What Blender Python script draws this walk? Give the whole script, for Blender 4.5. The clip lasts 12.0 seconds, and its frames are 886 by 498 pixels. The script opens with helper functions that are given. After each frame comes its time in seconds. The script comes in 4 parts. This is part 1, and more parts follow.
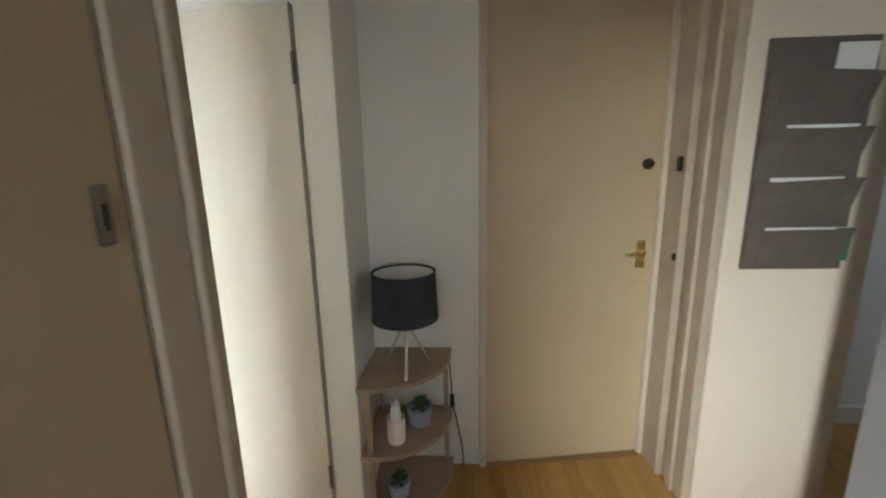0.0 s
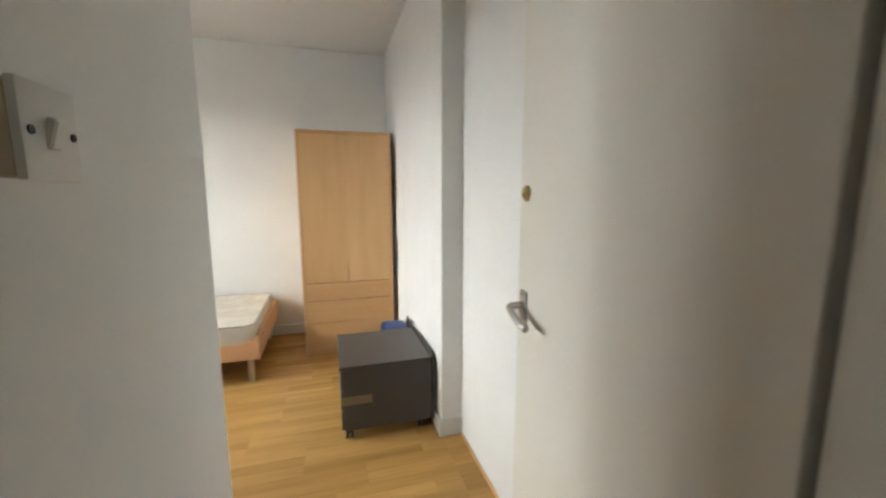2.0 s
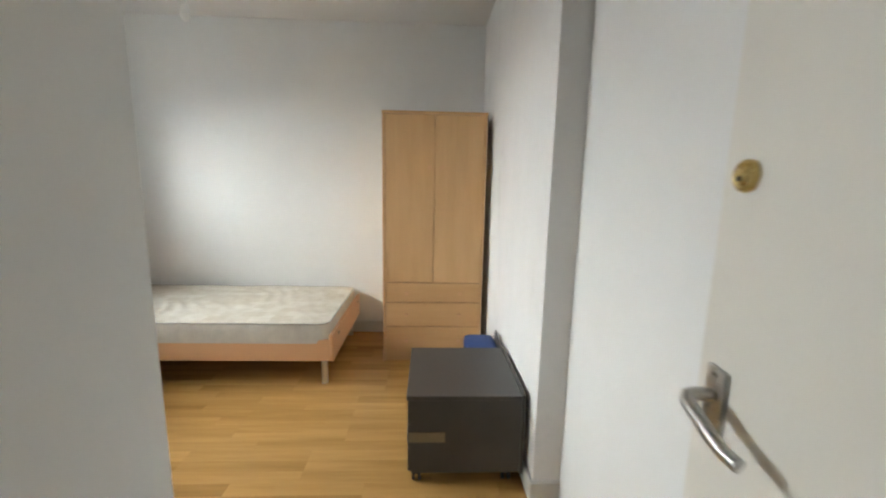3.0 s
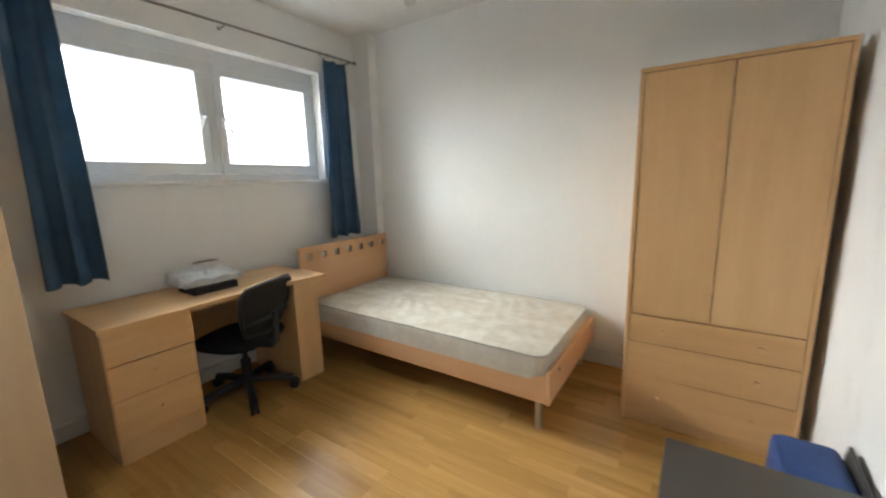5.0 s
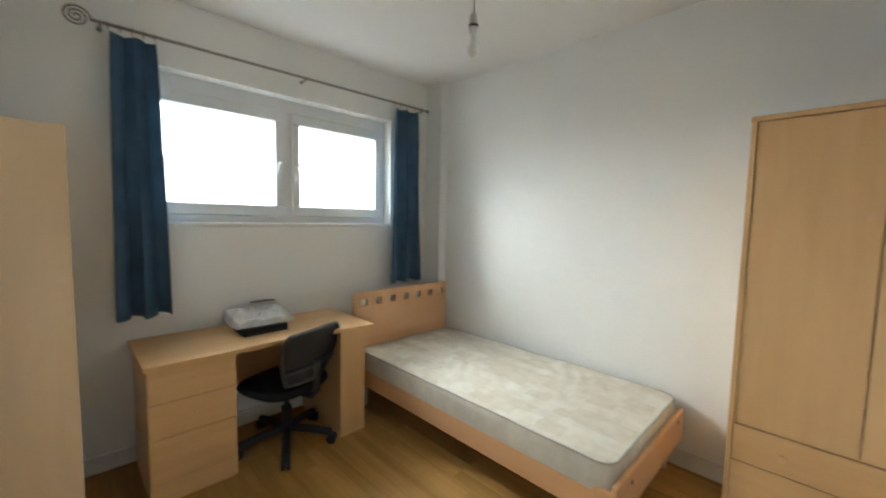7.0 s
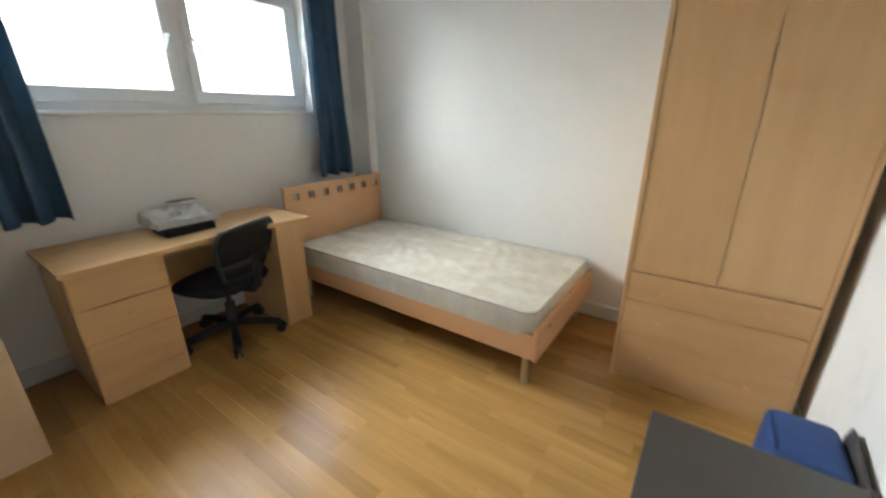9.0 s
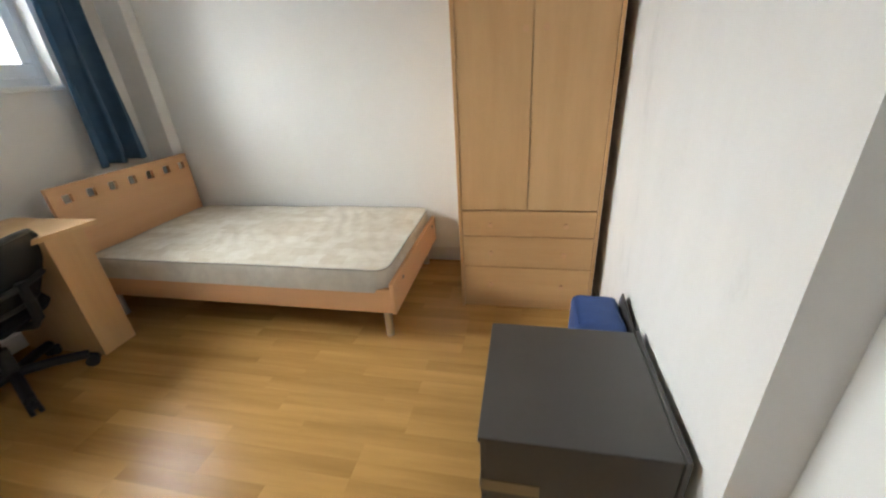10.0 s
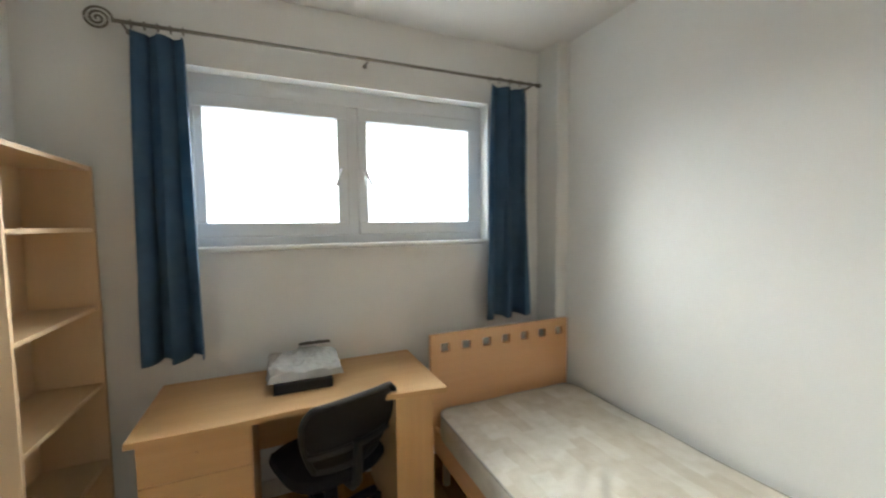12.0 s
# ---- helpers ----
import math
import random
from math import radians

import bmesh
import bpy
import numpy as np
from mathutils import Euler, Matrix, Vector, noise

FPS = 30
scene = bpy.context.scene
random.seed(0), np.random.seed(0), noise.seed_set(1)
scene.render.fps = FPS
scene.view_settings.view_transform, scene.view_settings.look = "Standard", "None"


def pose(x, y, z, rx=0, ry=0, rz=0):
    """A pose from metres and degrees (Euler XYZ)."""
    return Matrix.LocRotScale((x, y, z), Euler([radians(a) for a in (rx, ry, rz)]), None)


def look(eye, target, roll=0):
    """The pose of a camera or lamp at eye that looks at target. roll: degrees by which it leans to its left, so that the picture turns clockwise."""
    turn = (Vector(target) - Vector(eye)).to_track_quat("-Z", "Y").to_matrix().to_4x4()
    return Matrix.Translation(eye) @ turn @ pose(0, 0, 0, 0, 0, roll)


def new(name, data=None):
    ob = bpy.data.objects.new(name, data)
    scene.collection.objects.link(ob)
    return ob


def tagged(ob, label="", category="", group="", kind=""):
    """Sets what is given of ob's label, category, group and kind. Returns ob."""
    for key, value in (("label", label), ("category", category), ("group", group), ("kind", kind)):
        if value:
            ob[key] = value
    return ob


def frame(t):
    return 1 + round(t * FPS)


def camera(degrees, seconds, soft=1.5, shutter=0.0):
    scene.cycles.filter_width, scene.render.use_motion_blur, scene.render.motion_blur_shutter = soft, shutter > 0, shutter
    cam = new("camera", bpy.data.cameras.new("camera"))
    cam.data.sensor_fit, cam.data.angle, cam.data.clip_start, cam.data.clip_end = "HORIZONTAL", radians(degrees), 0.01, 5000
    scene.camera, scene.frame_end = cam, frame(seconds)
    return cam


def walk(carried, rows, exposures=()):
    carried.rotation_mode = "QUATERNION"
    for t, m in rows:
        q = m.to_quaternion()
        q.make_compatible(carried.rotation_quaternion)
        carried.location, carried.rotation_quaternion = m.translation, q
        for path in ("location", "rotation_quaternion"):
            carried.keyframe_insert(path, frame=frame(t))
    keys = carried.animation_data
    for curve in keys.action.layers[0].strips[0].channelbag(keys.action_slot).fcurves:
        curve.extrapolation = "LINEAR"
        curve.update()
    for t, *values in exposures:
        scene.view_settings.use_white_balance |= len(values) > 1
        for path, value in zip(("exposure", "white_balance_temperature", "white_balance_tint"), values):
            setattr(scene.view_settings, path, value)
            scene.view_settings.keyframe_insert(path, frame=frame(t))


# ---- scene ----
cam = camera(98.4, 12.0, soft=2.1, shutter=0.4)
EXPOSURES = [(0, 1.5, 6400, 5), (0.5, 1.25, 6400, 6), (1.0, 0.7, 7000, 9), (1.5, 0.42, 6900, 9), (2.0, 0.25, 6600, 9), (2.5, 0.06, 6400, 8),
             (5, 0.03, 6500, 8), (6, 0.03, 6350, 6), (7, 0.02, 6350, 4), (9, 0.02, 6300, 6), (9.5, 0.05, 6400, 8), (10.5, -0.05, 6600, 10), (11.5, 0.0, 6400, 5), (12, 0.0, 6500, 6)]
PATH = [
    (0, (-0.451, 0.268, 1.452), (1.506, 0.377, 1.054), -1.2),
    (0.3, (-0.307, 0.265, 1.440), (1.654, 0.451, 1.089), -0.8),
    (0.5, (-0.192, 0.294, 1.441), (1.759, 0.542, 1.083), -0.5),
    (0.8, (-0.013, 0.343, 1.426), (1.912, 0.767, 1.089), 0.1),
    (1, (0.072, 0.380, 1.418), (1.915, 1.108, 1.144), -0.3),
    (1.5, (0.332, 0.492, 1.400), (1.566, 2.044, 1.139), -0.75),
    (2, (0.416, 0.58, 1.392), (0.98, 2.478, 1.11), -0.0),
    (2.5, (0.486, 0.763, 1.371), (0.785, 2.714, 1.052), 0.7),
    (2.7, (0.502, 0.888, 1.37), (0.73, 2.85, 1.054), 1.1),
    (4.3, (0.569, 1.513, 1.381), (-0.216, 3.315, 1.01), -1.8),
    (4.5, (0.549, 1.555, 1.388), (-0.33, 3.306, 0.986), -1.7),
    (5, (0.467, 1.689, 1.39), (-0.628, 3.325, 1.036), -1.4),
    (5.5, (0.366, 1.792, 1.434), (-0.997, 3.236, 1.191), -1.1),
    (6, (0.353, 1.851, 1.454), (-1.284, 2.989, 1.301), 0.3),
    (6.5, (0.406, 1.92, 1.465), (-1.219, 3.082, 1.38), 1.6),
    (7, (0.429, 1.951, 1.477), (-0.987, 3.355, 1.321), 1.2),
    (7.2, (0.431, 1.958, 1.472), (-0.929, 3.408, 1.253), 1.3),
    (8.8, (0.451, 1.914, 1.42), (-0.728, 3.435, 0.875), 0.5),
    (9, (0.456, 1.906, 1.399), (-0.631, 3.447, 0.734), -0.2),
    (9.5, (0.462, 1.849, 1.38), (-0.221, 3.509, 0.499), -3.2),
    (10, (0.539, 1.915, 1.377), (0.135, 3.677, 0.522), -3.8),
    (10.5, (0.613, 2.1, 1.442), (0.009, 3.923, 0.884), -2.3),
    (11, (0.441, 2.289, 1.439), (-0.669, 3.936, 1.204), -0.2),
    (11.5, (0.193, 2.499, 1.515), (-1.366, 3.742, 1.363), -0.3),
    (12, (-0.097, 2.725, 1.533), (-1.926, 3.525, 1.403), -0.6),
]
walk(cam, [(t, look(eye, target, roll)) for t, eye, target, roll in PATH], EXPOSURES)

# ---- world and large lights ----
world = bpy.data.worlds.new("overcast")
scene.world = world
world.use_nodes = True
wn = world.node_tree.nodes
sky = wn.new("ShaderNodeTexSky")
sky.sky_type, sky.sun_disc = "NISHITA", False
sky.sun_elevation, sky.sun_rotation = radians(50), radians(120)
world.node_tree.links.new(sky.outputs[0], wn["Background"].inputs[0])
wn["Background"].inputs[1].default_value = 0.12

sun_data = bpy.data.lights.new("sun", "SUN")
sun_data.energy, sun_data.angle, sun_data.color = 0.6, radians(20), (1.0, 0.97, 0.93)
sun = new("sun", sun_data)
sun.matrix_world = look((7, -4, 9.6), (0, 0, 0))


def window_light(name, place, target, width, height, watts, color):
    data = bpy.data.lights.new(name, "AREA")
    data.shape, data.size, data.size_y, data.energy, data.color = "RECTANGLE", width, height, watts, color
    ob = new(name, data)
    ob.matrix_world = look(place, target)
    return ob


window_light("bedroom_window_daylight", (-4.5, 3.85, 3.0), (-1.0, 3.85, 1.6), 5.8, 1.9, 1200, (0.955, 0.99, 0.99))
# added lamp for the further room's daylight, outside a window never in view
window_light("kitchen_daylight_added", (0.8, -3.62, 1.6), (0.8, 0, 1.45), 1.2, 1.3, 2.0, (1.0, 0.97, 0.92))


# ---- materials ----
def material(name, color, rough=0.5, metal=0.0, spec=0.5):
    m = bpy.data.materials.new(name)
    m.use_nodes = True
    b = m.node_tree.nodes["Principled BSDF"]
    b.inputs["Base Color"].default_value = (*color, 1)
    b.inputs["Roughness"].default_value = rough
    b.inputs["Metallic"].default_value = metal
    b.inputs["Specular IOR Level"].default_value = spec
    return m, m.node_tree.nodes, m.node_tree.links, b


def ramp(nodes, stops):
    r = nodes.new("ShaderNodeValToRGB")
    while len(r.color_ramp.elements) < len(stops):
        r.color_ramp.elements.new(0.5)
    for e, (p, c) in zip(r.color_ramp.elements, stops):
        e.position, e.color = p, (*c, 1)
    return r


def coords(nodes, links, scale):
    tc, mp = nodes.new("ShaderNodeTexCoord"), nodes.new("ShaderNodeMapping")
    mp.inputs["Scale"].default_value = scale
    links.new(tc.outputs["Object"], mp.inputs["Vector"])
    return mp


def noise_node(nodes, links, mp, scale, detail=4, rough=0.55):
    n = nodes.new("ShaderNodeTexNoise")
    n.inputs["Scale"].default_value, n.inputs["Detail"].default_value, n.inputs["Roughness"].default_value = scale, detail, rough
    links.new(mp.outputs[0], n.inputs["Vector"])
    return n


def bumped(nodes, links, b, height, strength, distance):
    u = nodes.new("ShaderNodeBump")
    u.inputs["Strength"].default_value, u.inputs["Distance"].default_value = strength, distance
    links.new(height, u.inputs["Height"])
    links.new(u.outputs[0], b.inputs["Normal"])


def mottled(name, c1, c2, rough=0.6, scale=3.0, fine=60.0, bump=0.15, metal=0.0, spec=0.5, stretch=(1, 1, 1)):
    """Two colours in broad soft patches, with a fine relief."""
    m, n, l, b = material(name, c1, rough, metal, spec)
    mp = coords(n, l, stretch)
    big, small = noise_node(n, l, mp, scale, 5, 0.6), noise_node(n, l, mp, fine, 3)
    r = ramp(n, [(0.35, c1), (0.7, c2)])
    l.new(big.outputs[0], r.inputs[0])
    l.new(r.outputs[0], b.inputs["Base Color"])
    rr = n.new("ShaderNodeMapRange")
    rr.inputs["To Min"].default_value, rr.inputs["To Max"].default_value = max(0.05, rough - 0.08), min(1, rough + 0.08)
    l.new(small.outputs[0], rr.inputs[0])
    l.new(rr.outputs[0], b.inputs["Roughness"])
    bumped(n, l, b, small.outputs[0], bump, 0.002)
    return m


def wood(name, dark, light, axis="z", rough=0.42, vary=False, fine=1.0):
    """Wood laminate, grain along one axis."""
    m, n, l, b = material(name, light, rough)
    long, across = 0.5, 5.0 * fine
    scale = [across] * 3
    scale["xyz".index(axis)] = long
    mp = coords(n, l, scale)
    grain, broad = noise_node(n, l, mp, 2.2, 6, 0.65), noise_node(n, l, mp, 0.45, 2)
    add = n.new("ShaderNodeMath")
    add.operation = "MULTIPLY_ADD"
    add.inputs[1].default_value = 0.55
    l.new(grain.outputs[0], add.inputs[0])
    half = n.new("ShaderNodeMath")
    half.operation = "MULTIPLY"
    half.inputs[1].default_value = 0.45
    l.new(broad.outputs[0], half.inputs[0])
    l.new(half.outputs[0], add.inputs[2])
    r = ramp(n, [(0.30, dark), (0.66, light)])
    value = add.outputs[0]
    if vary:
        info = n.new("ShaderNodeObjectInfo")
        shift = n.new("ShaderNodeMapRange")
        shift.inputs["To Min"].default_value, shift.inputs["To Max"].default_value = -0.09, 0.09
        l.new(info.outputs["Random"], shift.inputs[0])
        s = n.new("ShaderNodeMath")
        l.new(value, s.inputs[0])
        l.new(shift.outputs[0], s.inputs[1])
        value = s.outputs[0]
        off = n.new("ShaderNodeVectorMath")
        off.operation = "ADD"
        l.new(mp.outputs[0], off.inputs[0])
        k = n.new("ShaderNodeMath")
        k.operation = "MULTIPLY"
        k.inputs[1].default_value = 70
        l.new(info.outputs["Random"], k.inputs[0])
        l.new(k.outputs[0], off.inputs[1])
        for t in (grain, broad):
            l.new(off.outputs[0], t.inputs["Vector"])
    l.new(value, r.inputs[0])
    l.new(r.outputs[0], b.inputs["Base Color"])
    bumped(n, l, b, grain.outputs[0], 0.06, 0.001)
    return m


WALL = mottled("white_wall_paint", (0.81, 0.815, 0.80), (0.85, 0.855, 0.84), 0.75, 1.6, 90, 0.12, spec=0.3)
SCUFFED, sn, sl, sb = material("scuffed_white_paint", (0.84, 0.835, 0.82), 0.75, 0, 0.3)
smp = coords(sn, sl, (1, 1.6, 0.7))
sm1, sm2 = noise_node(sn, sl, smp, 2.6, 8, 0.7), noise_node(sn, sl, smp, 80, 3)
sr = ramp(sn, [(0.28, (0.74, 0.735, 0.72)), (0.40, (0.82, 0.815, 0.80)), (0.7, (0.86, 0.855, 0.84))])
sl.new(sm1.outputs[0], sr.inputs[0])
sl.new(sr.outputs[0], sb.inputs["Base Color"])
bumped(sn, sl, sb, sm2.outputs[0], 0.12, 0.002)
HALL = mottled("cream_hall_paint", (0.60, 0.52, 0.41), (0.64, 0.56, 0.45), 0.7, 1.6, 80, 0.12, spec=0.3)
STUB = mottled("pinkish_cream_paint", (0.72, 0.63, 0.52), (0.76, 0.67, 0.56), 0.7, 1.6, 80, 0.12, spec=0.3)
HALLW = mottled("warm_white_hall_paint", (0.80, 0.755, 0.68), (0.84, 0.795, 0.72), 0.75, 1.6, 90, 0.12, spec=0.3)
# darkened paint: the shade beside the entrance door is in its colour
TRIMP = mottled("shaded_trim_paint", (0.42, 0.345, 0.26), (0.52, 0.435, 0.33), 0.5, 6, 50, 0.25)
CEIL = mottled("ceiling_paint", (0.78, 0.77, 0.75), (0.82, 0.81, 0.79), 0.85, 1.2, 70, 0.15, spec=0.2)
GLOSS = mottled("white_gloss_paint", (0.70, 0.69, 0.66), (0.75, 0.74, 0.71), 0.35, 4, 40, 0.08)
DOORP = mottled("cream_door_paint", (0.765, 0.74, 0.67), (0.795, 0.77, 0.70), 0.45, 2, 50, 0.06)
HALLDOOR = mottled("yellowed_door_paint", (0.53, 0.41, 0.26), (0.58, 0.46, 0.30), 0.42, 2, 50, 0.06)
UPVC = mottled("white_upvc", (0.72, 0.74, 0.76), (0.76, 0.78, 0.79), 0.3, 3, 30, 0.02)
BEECH_Z = wood("beech_laminate_upright", (0.55, 0.315, 0.132), (0.68, 0.43, 0.208), "z")
BEECH_X = wood("beech_laminate_lengthwise", (0.55, 0.315, 0.132), (0.68, 0.43, 0.208), "x")
BEECH_Y = wood("beech_laminate_crosswise", (0.55, 0.315, 0.132), (0.68, 0.43, 0.208), "y")
PALE_Z = wood("pale_maple_laminate_upright", (0.62, 0.44, 0.26), (0.70, 0.52, 0.33), "z")
PALE_X = wood("pale_maple_laminate_lengthwise", (0.62, 0.44, 0.26), (0.70, 0.52, 0.33), "x")
BED_X = wood("orange_beech_lengthwise", (0.62, 0.345, 0.17), (0.70, 0.42, 0.225), "x")
BED_Y = wood("orange_beech_crosswise", (0.62, 0.345, 0.17), (0.70, 0.42, 0.225), "y")
STAVE = wood("oak_laminate_floor", (0.29, 0.155, 0.046), (0.51, 0.295, 0.098), "x", 0.27, vary=True, fine=1.5)
STAVE.node_tree.nodes["Principled BSDF"].inputs["Specular IOR Level"].default_value = 0.16
JOINT = mottled("floor_joint", (0.25, 0.135, 0.045), (0.31, 0.17, 0.058), 0.6)
SHELFW = wood("greyed_oak_shelf", (0.30, 0.21, 0.14), (0.42, 0.31, 0.22), "y")
PINE = wood("pale_pine_frame", (0.60, 0.44, 0.27), (0.70, 0.54, 0.36), "z")
DARK = mottled("charcoal_laminate", (0.058, 0.054, 0.051), (0.070, 0.065, 0.061), 0.42, 3, 80, 0.05)
BLACKP = mottled("black_plastic", (0.009, 0.009, 0.010), (0.014, 0.014, 0.016), 0.55, 6, 90, 0.1)
BLACKF = mottled("black_seat_fabric", (0.012, 0.012, 0.016), (0.02, 0.02, 0.026), 0.9, 8, 400, 0.5, spec=0.2)
CURTAIN = mottled("blue_curtain_cloth", (0.058, 0.115, 0.195), (0.085, 0.160, 0.265), 0.75, 5, 300, 0.3, spec=0.25)
ct = CURTAIN.node_tree
trl, mixs = ct.nodes.new("ShaderNodeBsdfTranslucent"), ct.nodes.new("ShaderNodeMixShader")
trl.inputs["Color"].default_value = (0.07, 0.17, 0.25, 1)
mixs.inputs[0].default_value = 0.2
ct.links.new(ct.nodes["Principled BSDF"].outputs[0], mixs.inputs[1])
ct.links.new(trl.outputs[0], mixs.inputs[2])
ct.links.new(mixs.outputs[0], ct.nodes["Material Output"].inputs[0])
BLUE = mottled("blue_padded_cloth", (0.026, 0.056, 0.17), (0.036, 0.075, 0.215), 0.6, 8, 250, 0.4, spec=0.3)
STEEL = mottled("brushed_steel", (0.50, 0.49, 0.47), (0.58, 0.57, 0.55), 0.3, 6, 120, 0.05, 1.0)
BRONZE = mottled("dull_grey_metal", (0.20, 0.18, 0.16), (0.26, 0.24, 0.21), 0.4, 6, 100, 0.05, 0.8)
LATCH = mottled("dark_bronze_metal", (0.03, 0.024, 0.02), (0.05, 0.04, 0.03), 0.45, 8, 100, 0.05, 0.7)
BRASS = mottled("brass", (0.55, 0.42, 0.17), (0.62, 0.48, 0.22), 0.28, 10, 100, 0.05, 1.0)
TAPE = mottled("brown_parcel_tape", (0.20, 0.15, 0.085), (0.24, 0.18, 0.11), 0.4, 20, 60, 0.1)
FELT = mottled("grey_brown_felt", (0.125, 0.105, 0.09), (0.155, 0.13, 0.11), 0.95, 8, 200, 0.5, spec=0.1)
PAPER = mottled("white_paper", (0.74, 0.74, 0.72), (0.8, 0.8, 0.78), 0.8, 5, 60, 0.1)
GREENC = mottled("green_card", (0.03, 0.16, 0.08), (0.04, 0.2, 0.1), 0.7)
SHADE = mottled("charcoal_lampshade_cloth", (0.035, 0.033, 0.042), (0.05, 0.047, 0.058), 0.85, 8, 250, 0.4, spec=0.2)
SHADEIN = mottled("white_shade_lining", (0.7, 0.69, 0.66), (0.76, 0.75, 0.72), 0.7, 5, 80, 0.05)
PINKW = mottled("blush_white_ceramic", (0.72, 0.60, 0.56), (0.78, 0.66, 0.62), 0.35, 6, 60, 0.03)
BLUEPOT = mottled("pale_blue_grey_pot", (0.34, 0.39, 0.46), (0.40, 0.45, 0.52), 0.5, 6, 60, 0.05)
LEAF = mottled("plant_green", (0.03, 0.09, 0.035), (0.06, 0.14, 0.05), 0.5, 20, 90, 0.1)
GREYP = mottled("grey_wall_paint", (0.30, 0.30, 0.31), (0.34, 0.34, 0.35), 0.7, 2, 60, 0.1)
OUT = mottled("outside_render", (0.5, 0.5, 0.5), (0.6, 0.6, 0.6), 0.9)

mirror_m, *_ = material("mirror_glass", (0.86, 0.88, 0.87), 0.03, 1.0)


def glass(name, color, rough=0.0):
    m, n, l, b = material(name, color, rough)
    b.inputs["Transmission Weight"].default_value = 1.0
    b.inputs["IOR"].default_value = 1.45
    return m


PANE = glass("window_glass", (0.98, 0.99, 1.0))
BULB = glass("frosted_bulb", (0.95, 0.93, 0.88), 0.35)
BAG, bn, bl, bb = material("clear_plastic_bag", (0.80, 0.81, 0.80), 0.25)
bb.inputs["Transmission Weight"].default_value = 0.35

# mattress ticking: cream with beige woven blocks in bands
TICK, tn, tl, tb = material("mattress_ticking", (0.7, 0.66, 0.57), 0.85, 0, 0.2)
tmp = coords(tn, tl, (1, 1, 1))
brick = tn.new("ShaderNodeTexBrick")
brick.inputs["Color1"].default_value, brick.inputs["Color2"].default_value = (0.47, 0.40, 0.30, 1), (0.68, 0.65, 0.58, 1)
brick.inputs["Mortar"].default_value = (0.72, 0.69, 0.62, 1)
brick.inputs["Scale"].default_value, brick.inputs["Mortar Size"].default_value = 5.0, 0.0
brick.inputs["Mortar Smooth"].default_value, brick.inputs["Brick Width"].default_value, brick.inputs["Row Height"].default_value = 1.0, 0.75, 0.42
tnoise = noise_node(tn, tl, tmp, 14, 5)
tmix = tn.new("ShaderNodeMix")
tmix.data_type = "RGBA"
tmix.inputs["Factor"].default_value = 0.55
tr = ramp(tn, [(0.3, (0.52, 0.47, 0.38)), (0.7, (0.68, 0.65, 0.58))])
warp = noise_node(tn, tl, tmp, 9, 3)
centred = tn.new("ShaderNodeVectorMath")
centred.operation = "MULTIPLY_ADD"
centred.inputs[1].default_value = (0.05, 0.05, 0.0)
tl.new(warp.outputs["Color"], centred.inputs[0])
tl.new(tmp.outputs[0], centred.inputs[2])
tl.new(centred.outputs[0], brick.inputs["Vector"])
tl.new(tnoise.outputs[0], tr.inputs[0])
tl.new(brick.outputs[0], tmix.inputs["A"])
tl.new(tr.outputs[0], tmix.inputs["B"])
tl.new(tmix.outputs["Result"], tb.inputs["Base Color"])
bumped(tn, tl, tb, tnoise.outputs[0], 0.4, 0.006)
TICKSIDE = mottled("mattress_border", (0.56, 0.535, 0.475), (0.68, 0.65, 0.575), 0.85, 9, 120, 0.4, spec=0.2)

PIPING = mottled("mattress_piping", (0.36, 0.34, 0.30), (0.44, 0.42, 0.37), 0.8, 9, 120, 0.2, spec=0.2)

# black mesh of the chair back: a fine weave with gaps
MESHB, mn, ml, mb = material("black_mesh", (0.012, 0.012, 0.016), 0.7)
mmp = coords(mn, ml, (1, 1, 1))
chk = mn.new("ShaderNodeTexChecker")
chk.inputs["Scale"].default_value = 260
ml.new(mmp.outputs[0], chk.inputs["Vector"])
mr = mn.new("ShaderNodeMapRange")
mr.inputs["To Min"].default_value, mr.inputs["To Max"].default_value = 0.70, 0.96
ml.new(chk.outputs["Fac"], mr.inputs[0])
ml.new(mr.outputs[0], mb.inputs["Alpha"])


# ---- building helpers ----
BASE = {}


def box(bm, x0, x1, y0, y1, z0, z1, bevel=0.0, segments=1):
    """A box, its edges rounded by bevel, added to bm."""
    t = bmesh.new()
    bmesh.ops.create_cube(t, size=1)
    for v in t.verts:
        v.co = Vector(((x0 + x1) / 2 + v.co.x * (x1 - x0), (y0 + y1) / 2 + v.co.y * (y1 - y0), (z0 + z1) / 2 + v.co.z * (z1 - z0)))
    if bevel:
        bmesh.ops.bevel(t, geom=t.edges[:], offset=bevel, segments=segments, affect="EDGES", profile=0.5)
    merge(bm, t)
    return bm


def merge(bm, t, m=None):
    if m:
        t.transform(m)
    data = bpy.data.meshes.new("t")
    t.to_mesh(data)
    bm.from_mesh(data)
    bpy.data.meshes.remove(data)
    t.free()


def rod(bm, a, b, r, r2=None, n=12):
    """A round bar from a to b."""
    a, b = Vector(a), Vector(b)
    t = bmesh.new()
    bmesh.ops.create_cone(t, cap_ends=True, segments=n, radius1=r, radius2=r if r2 is None else r2, depth=(b - a).length)
    merge(bm, t, Matrix.Translation((a + b) / 2) @ (b - a).to_track_quat("Z", "Y").to_matrix().to_4x4())
    return bm


